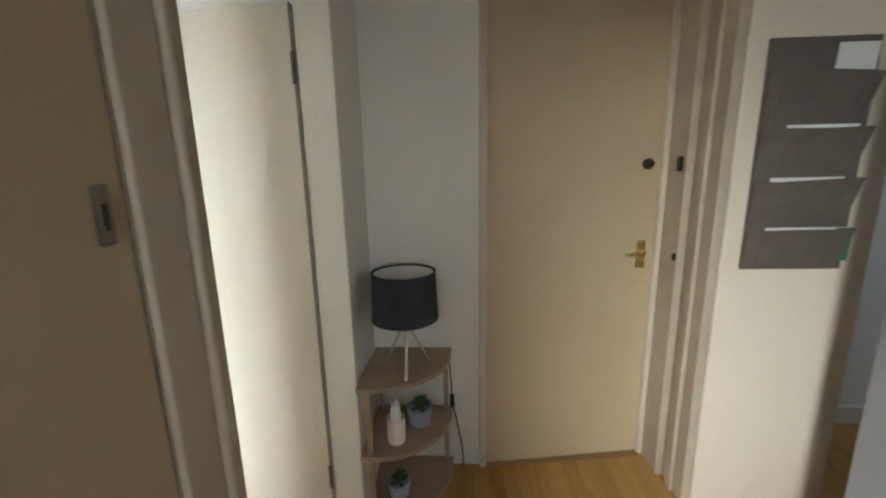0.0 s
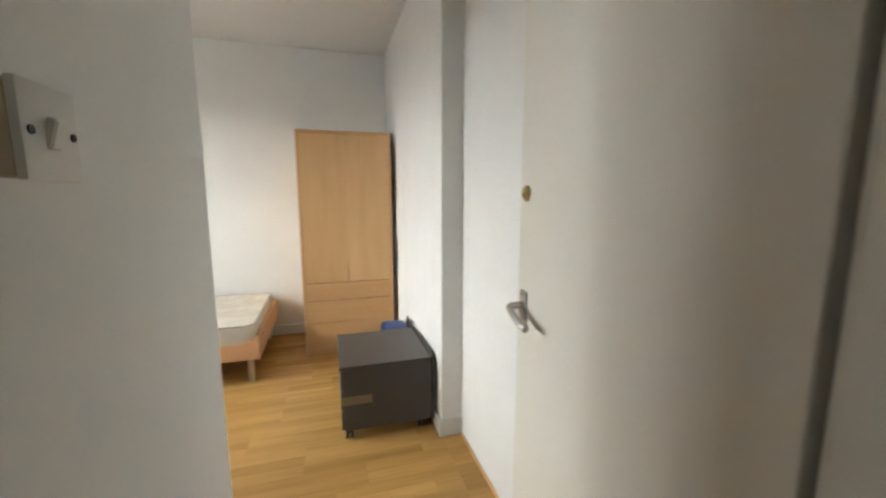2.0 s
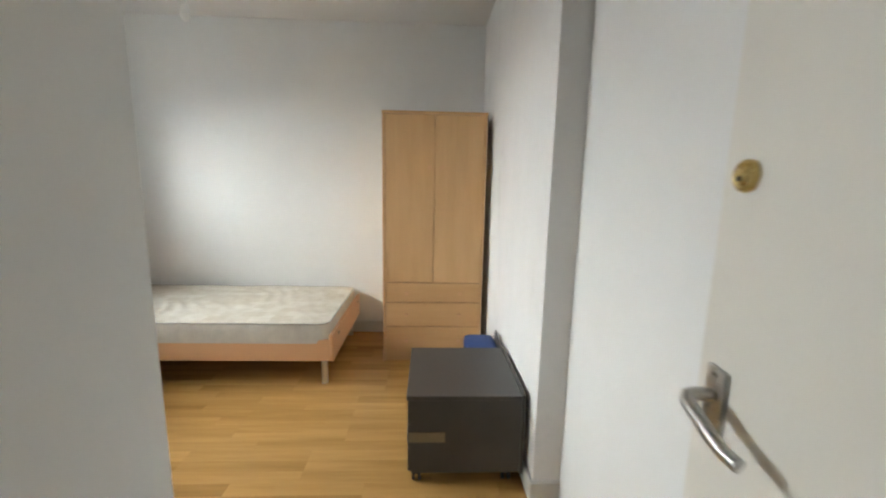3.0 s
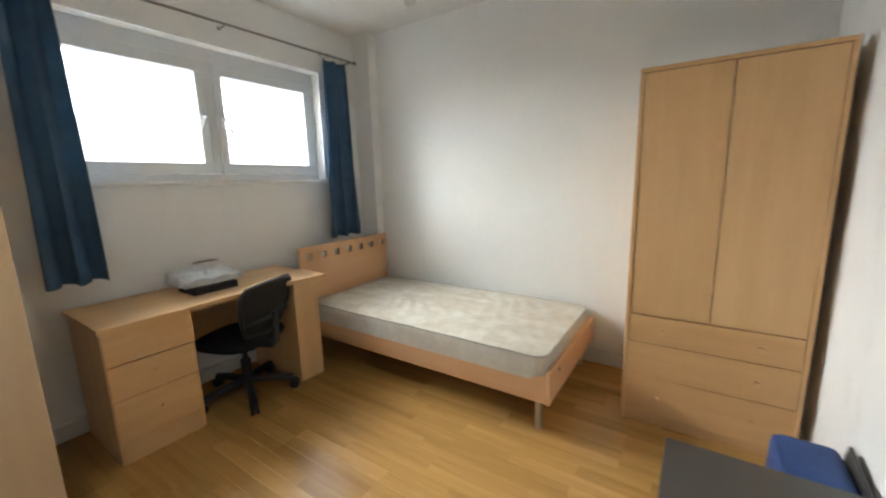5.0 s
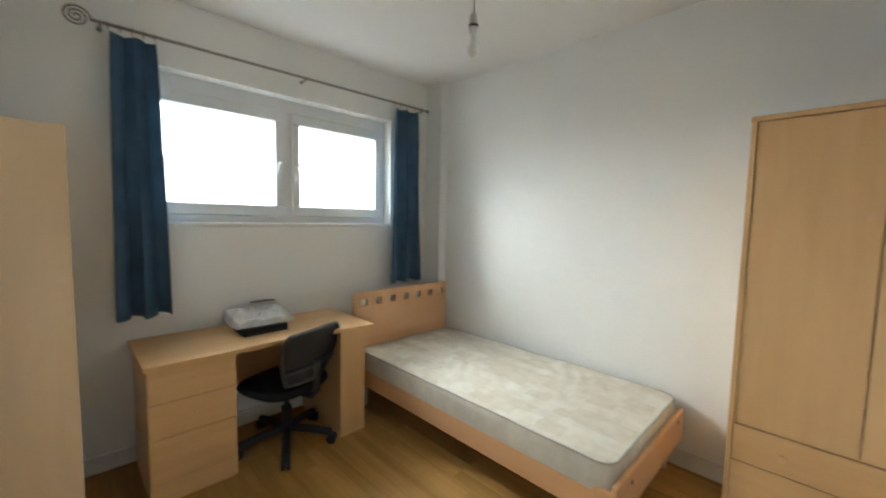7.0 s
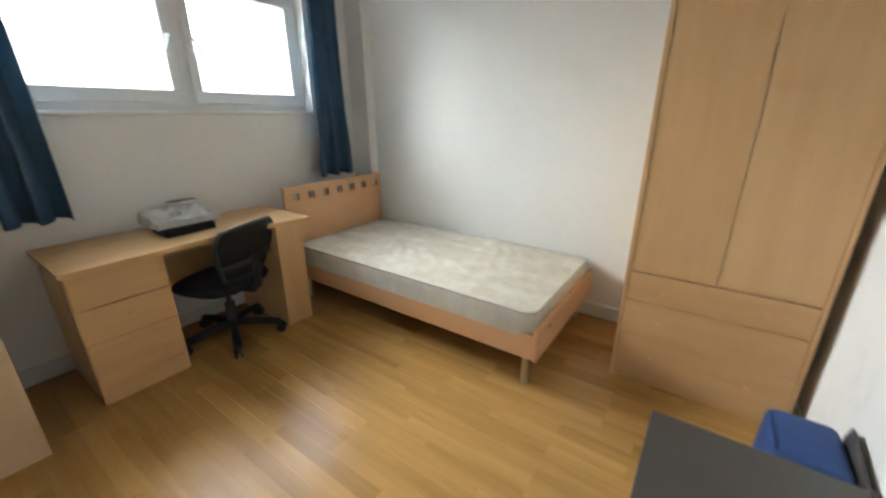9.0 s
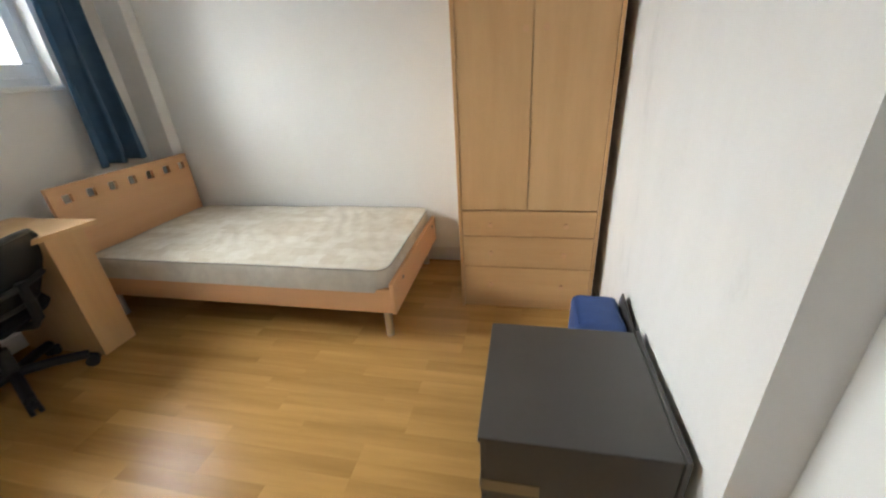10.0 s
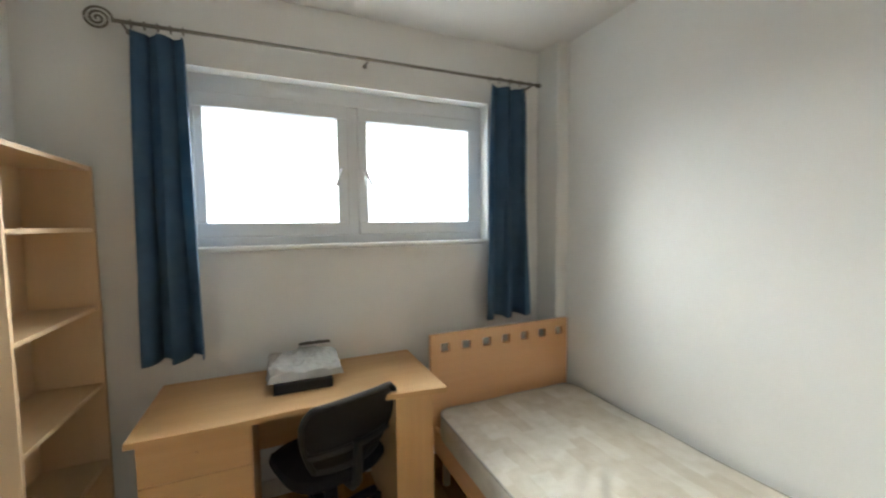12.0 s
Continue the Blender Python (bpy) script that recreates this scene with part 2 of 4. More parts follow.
def tube(bm, pts, r, n=8):
    """A bent bar through points."""
    pts = [Vector(p) for p in pts]
    rings = []
    for i, p in enumerate(pts):
        d = (pts[min(i + 1, len(pts) - 1)] - pts[max(i - 1, 0)]).normalized()
        q = d.to_track_quat("Z", "Y")
        rings.append([bm.verts.new(p + q @ Vector((r * math.cos(2 * math.pi * k / n), r * math.sin(2 * math.pi * k / n), 0))) for k in range(n)])
    for a, b in zip(rings, rings[1:]):
        for k in range(n):
            bm.faces.new((a[k], a[(k + 1) % n], b[(k + 1) % n], b[k]))
    bm.faces.new(rings[0][::-1])
    bm.faces.new(rings[-1])
    return bm


def lathe(bm, profile, place, n=32):
    """A turned shape: profile of (radius, height) about an upright axis at place."""
    c = Vector(place)
    rings = [[bm.verts.new(c + Vector((r * math.cos(2 * math.pi * k / n), r * math.sin(2 * math.pi * k / n), h))) for k in range(n)] for r, h in profile]
    for a, b in zip(rings, rings[1:]):
        for k in range(n):
            bm.faces.new((a[k], a[(k + 1) % n], b[(k + 1) % n], b[k]))
    return bm


def prism(bm, outline, z0, z1):
    """An upright prism over an outline in plan."""
    lo, hi = [bm.verts.new((x, y, z0)) for x, y in outline], [bm.verts.new((x, y, z1)) for x, y in outline]
    bm.faces.new(lo[::-1])
    bm.faces.new(hi)
    for i in range(len(lo)):
        j = (i + 1) % len(lo)
        bm.faces.new((lo[i], lo[j], hi[j], hi[i]))
    return bm


def thing(name, base, label, category, group=""):
    ob = new(name)
    ob.empty_display_size = 0.1
    ob.location = base
    BASE[ob.name] = Vector(base)
    return tagged(ob, label, category, group)


def part(name, bm, mat, parent=None, label="", smooth=False, kind=""):
    """Links bm, given in world places, as one mesh object under parent."""
    base = BASE.get(parent.name, Vector()) if parent else Vector()
    bmesh.ops.recalc_face_normals(bm, faces=bm.faces[:])
    if smooth:
        for f in bm.faces:
            f.smooth = True
    bm.transform(Matrix.Translation(-base))
    data = bpy.data.meshes.new(name)
    bm.to_mesh(data)
    bm.free()
    data.materials.append(mat)
    if smooth:
        data.set_sharp_from_angle(angle=radians(38))
    ob = new(name, data)
    ob.parent = parent
    BASE[ob.name] = base
    return tagged(ob, label, kind=kind)


def structure(name, bm, mat, label, category):
    return tagged(part(name, bm, mat), label, category, kind="structure")


def B(*a, **k):
    return box(bmesh.new(), *a, **k)


# ---- the rooms ----
H = 2.74
WX, EX, SY, NY = -2.40, 0.995, 1.70, 4.58

bm = bmesh.new()
for a in ((2.10 - 1.0, 2.30, 0, H), (4.07, 4.85, 0, H), (2.30, 4.07, 0, 1.42), (2.30, 4.07, 2.34, H)):
    box(bm, WX - 0.30, WX, *a)
structure("wall_west", bm, WALL, "white painted plaster wall with a wide window opening", "wall")
structure("wall_north", B(WX, 1.40, NY, NY + 0.25, 0, H), WALL, "white painted plaster wall behind the bed", "wall")
structure("wall_east", B(EX, 1.40, 2.552, NY, 0, H), SCUFFED, "scuffed white plaster wall beside the wardrobe", "wall")
structure("wall_east_recess", B(1.115, 1.40, 0.82, 2.552, 0, H), WALL, "white plaster wall behind the open door", "wall")
structure("wall_south", B(WX, -0.42, 1.45, SY, 0, H), WALL, "white plaster wall with a framed mirror", "wall")
structure("wall_south_step", B(-0.42, -0.12, 1.45, SY - 0.03, 0, H), WALL, "slightly recessed end of the white plaster wall", "wall")
structure("wall_passage", B(-0.12, 0.15, 0.82, 1.58, 0, H, bevel=0.004), WALL, "white plaster wall of the short entrance passage", "wall")
structure("pipe_boxing", B(WX, -2.18, 4.485, NY, 0, H, bevel=0.006), WALL, "white boxed-in pipe in the room corner", "wall")
structure("ceiling", B(WX - 0.3, 1.40, -3.9, NY + 0.25, H, H + 0.15), CEIL, "white painted ceiling", "ceiling")

bm = bmesh.new()
for a in ((-1.8, -0.70, 0, H), (0.066, 0.19, 0, H), (-0.70, 0.066, 2.04, H), (0.19, 0.895, 2.04, H)):
    box(bm, a[0], a[1], 0.74, 0.82, a[2], a[3])
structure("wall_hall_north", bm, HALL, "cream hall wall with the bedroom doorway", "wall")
structure("wall_hall_north_end", B(0.905, 1.40, 0.697, 0.82, 0, H), HALLW, "white hall wall beside the corner stand", "wall")
bm = bmesh.new()
box(bm, 1.23, 1.50, 0.20, 0.697, 0, H)
box(bm, 1.23, 1.50, -0.706, 0.20, 2.165, H)
box(bm, 1.42, 1.50, -0.706, 0.20, 0, 2.165)
structure("wall_hall_east", bm, HALLW, "white hall wall behind the corner stand", "wall")
structure("wall_hall_stub", B(1.017, 1.50, -1.24, -0.708, 0, H, bevel=0.004), STUB, "cream wall stub with the letter organiser", "wall")
structure("wall_hall_south", B(-1.8, 0.69, -1.15, -0.98, 0, H), GREYP, "plain grey hall wall", "wall")
# end wall out of view; its opening is added to let sky light in
bm = bmesh.new()
for a in ((-3.9, 0.15, 0, H), (0.62, 0.82, 0, H), (0.15, 0.62, 0, 1.2), (0.15, 0.62, 2.2, H)):
    box(bm, -1.95, -1.8, *a)
structure("wall_hall_west", bm, HALL, "cream hall end wall with an opening added for light", "wall")
structure("wall_kitchen_east", B(1.62, 1.77, -3.5, -1.0, 0, H), WALL, "white wall of the further room", "wall")
structure("wall_kitchen_north", B(1.50, 1.62, -1.24, -1.0, 0, H), WALL, "white wall of the further room", "wall")
# wall out of view, its opening added for the further room's daylight
bm = bmesh.new()
for a in ((-1.8, 0.2, 0, H), (1.4, 1.62, 0, H), (0.2, 1.4, 0, 0.95), (0.2, 1.4, 2.25, H)):
    box(bm, a[0], a[1], -3.5, -3.35, a[2], a[3])
structure("wall_kitchen_south", bm, WALL, "white wall of the further room with an added window opening", "wall")
structure("ceiling_kitchen", B(1.40, 2.75, -3.9, 0.0, H, H + 0.15), CEIL, "white ceiling of the further room", "ceiling")
GLOW, gn, gl, gb = material("overcast_sky_glow", (0.9, 0.9, 0.9), 1.0)
gb.inputs["Emission Color"].default_value, gb.inputs["Emission Strength"].default_value = (0.96, 0.98, 1.0, 1), 3.0
structure("backdrop", B(-60.2, -60, -50, 60, -3.0, 55), GLOW, "bright white overcast sky beyond the window", "sky")
structure("ground", B(-400, 400, -400, 400, -3.2, -3.0), OUT, "pale ground outside", "ground")

# skirting boards
bm = bmesh.new()
box(bm, WX, WX + 0.018, SY, 4.48, 0, 0.10, bevel=0.004)
box(bm, -2.18, EX - 0.018, NY - 0.018, NY, 0, 0.10, bevel=0.004)
box(bm, EX - 0.016, EX, 2.552, NY, 0, 0.10, bevel=0.004)
box(bm, 0.979, 1.115, 2.536, 2.552, 0, 0.10, bevel=0.004)
box(bm, WX + 0.02, -0.42, SY, SY + 0.016, 0, 0.10, bevel=0.004)
structure("baseboard", bm, GLOSS, "white gloss painted skirting boards", "skirting board")
structure("baseboard_passage", B(1.103, 1.115, 1.0, 2.536, 0, 0.014, bevel=0.003), BEECH_Y, "thin oak-look floor bead", "skirting board")
structure("baseboard_kitchen", B(1.60, 1.62, -3.35, -1.24, 0, 0.10), GLOSS, "white skirting board of the further room", "skirting board")

# bedroom doorway lining and architraves
bm = bmesh.new()
box(bm, 0.186, 0.206, 0.738, 0.835, 0, 2.04, bevel=0.003)
box(bm, 0.893, 0.905, 0.694, 0.812, 0, 2.04, bevel=0.003)
box(bm, 0.206, 0.893, 0.705, 0.835, 2.013, 2.04, bevel=0.003)
structure("door_frame", bm, DOORP, "off-white painted bedroom door lining", "door frame")
# moulding takes the darker hall cream, which holds its shade from facing away
bm = bmesh.new()
box(bm, 0.170, 0.204, 0.721, 0.738, 0, 2.06, bevel=0.005, segments=2)
box(bm, 0.156, 0.178, 0.713, 0.736, 0, 2.06, bevel=0.008, segments=3)
box(bm, 0.204, 0.905, 0.680, 0.693, 2.03, 2.09, bevel=0.006, segments=2)
structure("trim", bm, HALL, "painted moulding round the bedroom doorway, darker cream for its shaded side", "architrave")

# bedroom door, standing open
door = thing("door_1", (0.895, 0.828, 0), "cream painted flush door standing wide open into the bedroom", "door")
DA = math.atan2(0.095, 0.83)
DM = Matrix.Translation((0.895, 0.828, 0)) @ Matrix.Rotation(-DA, 4, "Z")


def on_door(bm):
    bm.transform(DM)
    return bm


part("door_leaf", on_door(B(0, 0.04, 0.004, 0.84, 0.012, 2.005, bevel=0.002)), DOORP, door)
for z in (0.22, 1.80):
    hb = bmesh.new()
    rod(hb, (-0.006, 0.0, z - 0.05), (-0.006, 0.0, z + 0.05), 0.007)
    part("hinge", on_door(hb), BRONZE, door)
hb = bmesh.new()
lathe(hb, [(0.0, 0.0), (0.024, 0.0), (0.024, 0.006), (0.019, 0.010), (0.015, 0.008), (0.012, 0.012), (0.0, 0.013)], (0, 0, 0), 24)
hb.transform(Matrix.Translation((-0.001, 0.785, 1.395)) @ Matrix.Rotation(radians(-90), 4, "Y"))
lock = part("lock_cylinder", on_door(hb), BRASS, door, "round brass lock cylinder", smooth=True)
hb = B(-0.017, -0.013, 0.7835, 0.7865, 1.387, 1.395)
part("keyhole", on_door(hb), BLACKP, lock)
hb = B(-0.009, 0.0, 0.762, 0.806, 0.970, 1.100, bevel=0.004, segments=3)
plate = part("handle_plate", on_door(hb), STEEL, door, "satin steel handle plate", smooth=True)
for z in (0.981, 1.089):
    hb = rod(bmesh.new(), (-0.011, 0.784, z), (-0.006, 0.784, z), 0.004)
    part("screw", on_door(hb), BRONZE, plate)
hb = bmesh.new()
tube(hb, [(-0.004, 0.784, 1.055), (-0.035, 0.784, 1.055), (-0.048, 0.780, 1.054), (-0.055, 0.768, 1.050), (-0.055, 0.745, 1.044), (-0.054, 0.712, 1.034), (-0.052, 0.680, 1.026), (-0.046, 0.660, 1.023)], 0.0105, 12)
part("lever", on_door(hb), STEEL, door, "drooping satin steel lever", smooth=True)

# entrance door at the end of the hall, set a little askew
d2 = thing("door_2", (1.26, -0.22, 0), "yellowed cream flush entrance door, closed", "door")
EM = Matrix.Translation((1.228, 0.165, 0)) @ Matrix.Rotation(radians(8.3), 4, "Z")


def on_entrance(bm):
    bm.transform(EM)
    return bm


part("door_leaf", on_entrance(B(0, 0.04, -0.782, 0.0, 0.012, 2.12, bevel=0.002)), HALLDOOR, d2)
hb = lathe(bmesh.new(), [(0.0, 0.0), (0.024, 0.0), (0.024, 0.012), (0.018, 0.016), (0.013, 0.034), (0.0, 0.036)], (0, 0, 0), 20)
hb.transform(Matrix.Translation((0.0, -0.722, 1.466)) @ Matrix.Rotation(radians(-90), 4, "Y"))
part("night_latch", on_entrance(hb), LATCH, d2, "small round dark metal night latch", smooth=True)
hb = bmesh.new()
box(hb, -0.006, 0.0, -0.745, -0.700, 0.99, 1.12, bevel=0.003)
tube(hb, [(-0.004, -0.722, 1.07), (-0.035, -0.722, 1.07), (-0.045, -0.712, 1.07), (-0.045, -0.63, 1.062)], 0.009, 10)
part("door_handle", on_entrance(hb), BRASS, d2, "tarnished brass lever handle", smooth=True)
bm = bmesh.new()
box(bm, -0.018, 0.10, 0.003, 0.036, 0, 2.155, bevel=0.004)
box(bm, -0.018, 0.10, -0.812, -0.785, 0, 2.155, bevel=0.004)
box(bm, -0.018, 0.10, -0.785, 0.003, 2.123, 2.155, bevel=0.004)
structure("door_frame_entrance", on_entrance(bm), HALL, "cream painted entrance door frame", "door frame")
structure("threshold", on_entrance(B(-0.03, 0.05, -0.785, 0.003, 0.0005, 0.010, bevel=0.003)), JOINT, "dark wooden door threshold", "threshold")
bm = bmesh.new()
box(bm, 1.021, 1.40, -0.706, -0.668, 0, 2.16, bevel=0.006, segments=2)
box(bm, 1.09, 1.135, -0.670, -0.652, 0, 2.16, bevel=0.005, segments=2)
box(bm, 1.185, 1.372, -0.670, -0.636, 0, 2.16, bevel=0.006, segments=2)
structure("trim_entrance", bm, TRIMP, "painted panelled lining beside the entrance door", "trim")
latch = thing("latch_keep", (1.215, -0.625, 1.43), "dark metal latch keep screwed to the door lining", "latch keep")
part("keep", B(1.203, 1.226, -0.636, -0.618, 1.432, 1.492, bevel=0.004), LATCH, latch)
latch2 = thing("lock_keep", (1.195, -0.625, 1.05), "small dark metal lock keep on the door lining", "latch keep")
part("keep", B(1.187, 1.205, -0.636, -0.622, 1.058, 1.088, bevel=0.003), LATCH, latch2)

# third door, along the hall wall
d3 = thing("door_3", (-0.42, 0.70, 0), "closed cream door along the dim hall wall", "door")
part("door_leaf", B(-0.695, 0.062, 0.740, 0.780, 0.01, 2.03, bevel=0.002), HALLDOOR, d3)
part("escutcheon", B(0.010, 0.036, 0.734, 0.740, 1.365, 1.445, bevel=0.003), BRONZE, d3, "worn metal escutcheon plate")
part("keyhole", B(0.020, 0.026, 0.732, 0.735, 1.385, 1.42), BLACKP, d3)
bm = bmesh.new()
box(bm, 0.066, 0.154, 0.724, 0.738, 0, 2.10, bevel=0.004, segments=2)
box(bm, -0.77, -0.70, 0.716, 0.738, 0, 2.10, bevel=0.006, segments=2)
structure("trim_hall", bm, HALL, "cream architrave round the hall door", "architrave")

# ---- window ----
win = tagged(new("window_1"), "white plastic double casement window with two handles", "window", kind="structure")
BASE[win.name] = Vector()
FX = -2.53
bm = bmesh.new()
box(bm, FX - 0.04, FX + 0.03, 2.295, 4.075, 1.415, 1.475, bevel=0.004)
box(bm, FX - 0.04, FX + 0.03, 2.295, 4.075, 2.245, 2.345, bevel=0.004)
for y0, y1 in ((2.295, 2.345), (3.145, 3.21), (4.03, 4.075)):
    box(bm, FX - 0.038, FX + 0.028, y0, y1, 1.475, 2.245, bevel=0.004)
part("window_frame", bm, UPVC, win, "white plastic outer frame")
for y0, y1, hy, w0, w1 in ((2.345, 3.15, 3.110, 0.050, 0.068), (3.205, 4.03, 3.240, 0.062, 0.068)):
    bm = bmesh.new()
    box(bm, FX - 0.03, FX + 0.045, y0 + 0.002, y1 - 0.002, 1.472, 1.552, bevel=0.007, segments=2)
    box(bm, FX - 0.03, FX + 0.045, y0 + 0.002, y1 - 0.002, 2.168, 2.248, bevel=0.007, segments=2)
    box(bm, FX - 0.028, FX + 0.043, y0 + 0.002, y0 + w0, 1.552, 2.168, bevel=0.007, segments=2)
    box(bm, FX - 0.028, FX + 0.043, y1 - w1, y1 - 0.002, 1.552, 2.168, bevel=0.007, segments=2)
    sash = part("sash", bm, UPVC, win)
    p = part("pane", B(FX - 0.004, FX + 0.004, y0 + 0.045, y1 - 0.045, 1.545, 2.175), PANE, sash)
    p.visible_shadow = False
    bm = bmesh.new()
    s = 1 if hy > 3.2 else -1
    box(bm, FX + 0.045, FX + 0.057, hy - 0.013, hy + 0.013, 1.81, 1.88, bevel=0.004, segments=2)
    tube(bm, [(FX + 0.055, hy, 1.865), (FX + 0.085, hy, 1.865), (FX + 0.092, hy + s * 0.008, 1.85), (FX + 0.092, hy + s * 0.045, 1.765)], 0.009, 10)
    part("window_handle", bm, UPVC, sash, "white plastic espagnolette handle", smooth=True)
part("window_sill", B(WX - 0.14, WX + 0.026, 2.303, 4.067, 1.398, 1.424, bevel=0.006, segments=2), GLOSS, win, "narrow white window board")

# unseen window, added as the way in for the further room's daylight
win2 = tagged(new("window_kitchen_added"), "unseen white framed window added to light the further room", "window", kind="structure")
BASE[win2.name] = Vector()
bm = bmesh.new()
for a in ((0.2, 0.26, 0.95, 2.25), (1.34, 1.4, 0.95, 2.25), (0.77, 0.83, 1.01, 2.19), (0.26, 1.34, 0.95, 1.01), (0.26, 1.34, 2.19, 2.25)):
    box(bm, a[0], a[1], -3.46, -3.40, a[2], a[3])
part("window_frame", bm, UPVC, win2)
# unseen window, added so that daylight reaches the hall
win3 = tagged(new("window_hall_added"), "unseen white framed window added to light the hall", "window", kind="structure")
BASE[win3.name] = Vector()
bm = bmesh.new()
for a in ((0.15, 0.18, 1.2, 2.2), (0.59, 0.62, 1.2, 2.2), (0.18, 0.59, 1.2, 1.24), (0.18, 0.59, 2.16, 2.2)):
    box(bm, -1.90, -1.84, *a)
part("window_frame", bm, UPVC, win3)

# ---- curtains ----
pole = thing("curtain_pole", (-2.32, 3.2, 2.46), "thin dull metal curtain pole with a spiral finial", "curtain pole")
part("pole", rod(bmesh.new(), (-2.32, 2.085, 2.462), (-2.32, 4.42, 2.484), 0.0085), BRONZE, pole, smooth=True)
pts = []
for i in range(60):
    a = i / 59 * 5.2 * math.pi
    r = 0.056 - 0.0031 * a
    pts.append((-2.32, 2.035 + r * math.cos(a), 2.462 + r * math.sin(a) * 0.95))
part("finial", tube(bmesh.new(), [(-2.32, 2.10, 2.462)] + pts, 0.005, 8), BRONZE, pole, "spiral wire finial", smooth=True)
part("end_cap", rod(bmesh.new(), (-2.32, 4.42, 2.484), (-2.32, 4.445, 2.484), 0.014), BRONZE, pole, smooth=True)
for y in (2.125, 3.24, 4.37):
    z = 2.462 + (y - 2.085) * 0.0094
    bm = bmesh.new()
    rod(bm, (-2.398, y, z - 0.012), (-2.32, y, z - 0.012), 0.006)
    rod(bm, (-2.399, y, z - 0.012), (-2.392, y, z - 0.012), 0.012)
    part("bracket", bm, BRONZE, pole, smooth=True)


def curtain(y0, y1, ztop, zbot, folds, phase, flare):
    c = thing("curtain", (-2.31, (y0 + y1) / 2, zbot), "blue cloth curtain, pulled open, hanging in soft folds", "curtain", "window curtains")
    bm = bmesh.new()
    nu, nv = 90, 26
    rows = []
    for j in range(nv + 1):
        v = j / nv
        z = ztop + (zbot - ztop) * v
        row = []
        for i in range(nu + 1):
            u = i / nu
            a = 2 * math.pi * folds * u + phase
            amp = 0.034 + 0.018 * v
            x = -2.315 + amp * math.sin(a + 0.5 * math.sin(3 * v + phase)) + 0.007 * math.sin(2.3 * a + 2 * v) + 0.006 * noise.noise((u * 5, v * 4, phase)) + 0.02 * v
            mid, half = (y0 + y1) / 2, (y1 - y0) / 2
            y = mid + (half * (0.78 + 0.22 * v ** 0.6)) * (2 * u - 1) + 0.012 * math.sin(a * 2 + 1.3) + flare * v
            row.append(bm.verts.new((x, y, z - (0.005 * math.sin(a) if j == nv else 0))))
        rows.append(row)
    for a, b in zip(rows, rows[1:]):
        for i in range(nu):
            bm.faces.new((a[i], a[i + 1], b[i + 1], b[i]))
    ob = part("cloth", bm, CURTAIN, c, smooth=True)
    s = ob.modifiers.new("thickness", "SOLIDIFY")
    s.thickness = 0.004
    for k in range(5):
        y = y0 + 0.03 + (y1 - y0 - 0.06) * k / 4
        z = 2.462 + (y - 2.085) * 0.0094
        ring = bmesh.new()
        tube(ring, [(-2.32 + 0.016 * math.cos(t), y, z - 0.004 + 0.018 * math.sin(t)) for t in [i * math.pi / 8 for i in range(17)]], 0.0025, 6)
        part("ring", ring, BRONZE, c, "small metal curtain ring", smooth=True)


curtain(2.125, 2.385, 2.42, 0.885, 2.1, 0.4, 0.0)
curtain(4.01, 4.39, 2.435, 0.905, 2.6, 1.2, -0.02)


# ---- bed ----
bed = thing("bed", (-1.13, 4.04, 0), "single bed with beech frame and a headboard pierced by square holes", "bed")
bm = bmesh.new()
y0, y1, n = 3.53, 4.542, 7
hz0, hz1 = 0.775, 0.828
box(bm, -2.160, -2.132, y0, y1, 0.22, hz0)
box(bm, -2.160, -2.132, y0, y1, hz1, 0.884)
edges = [y0]
for k in range(n):
    c = 3.625 + k * (4.475 - 3.625) / (n - 1)
    edges += [c - 0.028, c + 0.028]
edges.append(y1)
for a, b in zip(edges[::2], edges[1::2]):
    box(bm, -2.160, -2.132, a, b, hz0, hz1)
bmesh.ops.remove_doubles(bm, verts=bm.verts[:], dist=0.0005)
part("headboard", bm, BED_Y, bed, "beech headboard with seven square holes")
part("side_rail", B(-2.130, -0.14, 3.545, 3.570, 0.185, 0.335, bevel=0.003), BED_X, bed)
part("side_rail", B(-2.130, -0.14, 4.520, 4.545, 0.185, 0.335, bevel=0.003), BED_X, bed)
part("footboard", B(-0.140, -0.112, 3.535, 4.55, 0.185, 0.375, bevel=0.008, segments=2), BED_Y, bed)
for y in (3.70, 4.44):
    part("bolt", rod(bmesh.new(), (-0.113, y, 0.33), (-0.108, y, 0.33), 0.011), BRONZE, bed, smooth=True)
for i in range(9):
    x = -2.0 + i * 0.22
    part("slat", B(x, x + 0.07, 3.57, 4.52, 0.235, 0.25), BED_Y, bed)
for x, y in ((-0.19, 3.60), (-0.19, 4.49), (-2.08, 3.60), (-2.08, 4.49)):
    part("leg", rod(bmesh.new(), (x, y, 0), (x, y, 0.187), 0.022, n=20), STEEL, bed, "round brushed steel leg", smooth=True)

mat = thing("mattress", (-1.13, 4.04, 0.25), "thin cream mattress with beige woven pattern and piped edges, bare", "mattress")
mx0, mx1, my0, my1, mz0, mz1 = -2.092, -0.150, 3.552, 4.528, 0.251, 0.448


def mattress_outline(n, grow=0.0, r=0.075):
    pts = []
    for cx, cy, a0 in ((mx1 - r, my1 - r, 0), (mx0 + r, my1 - r, 90), (mx0 + r, my0 + r, 180), (mx1 - r, my0 + r, 270)):
        for i in range(n + 1):
            a = radians(a0 + 90 * i / n)
            pts.append((cx + (r + grow) * math.cos(a), cy + (r + grow) * math.sin(a)))
    return pts


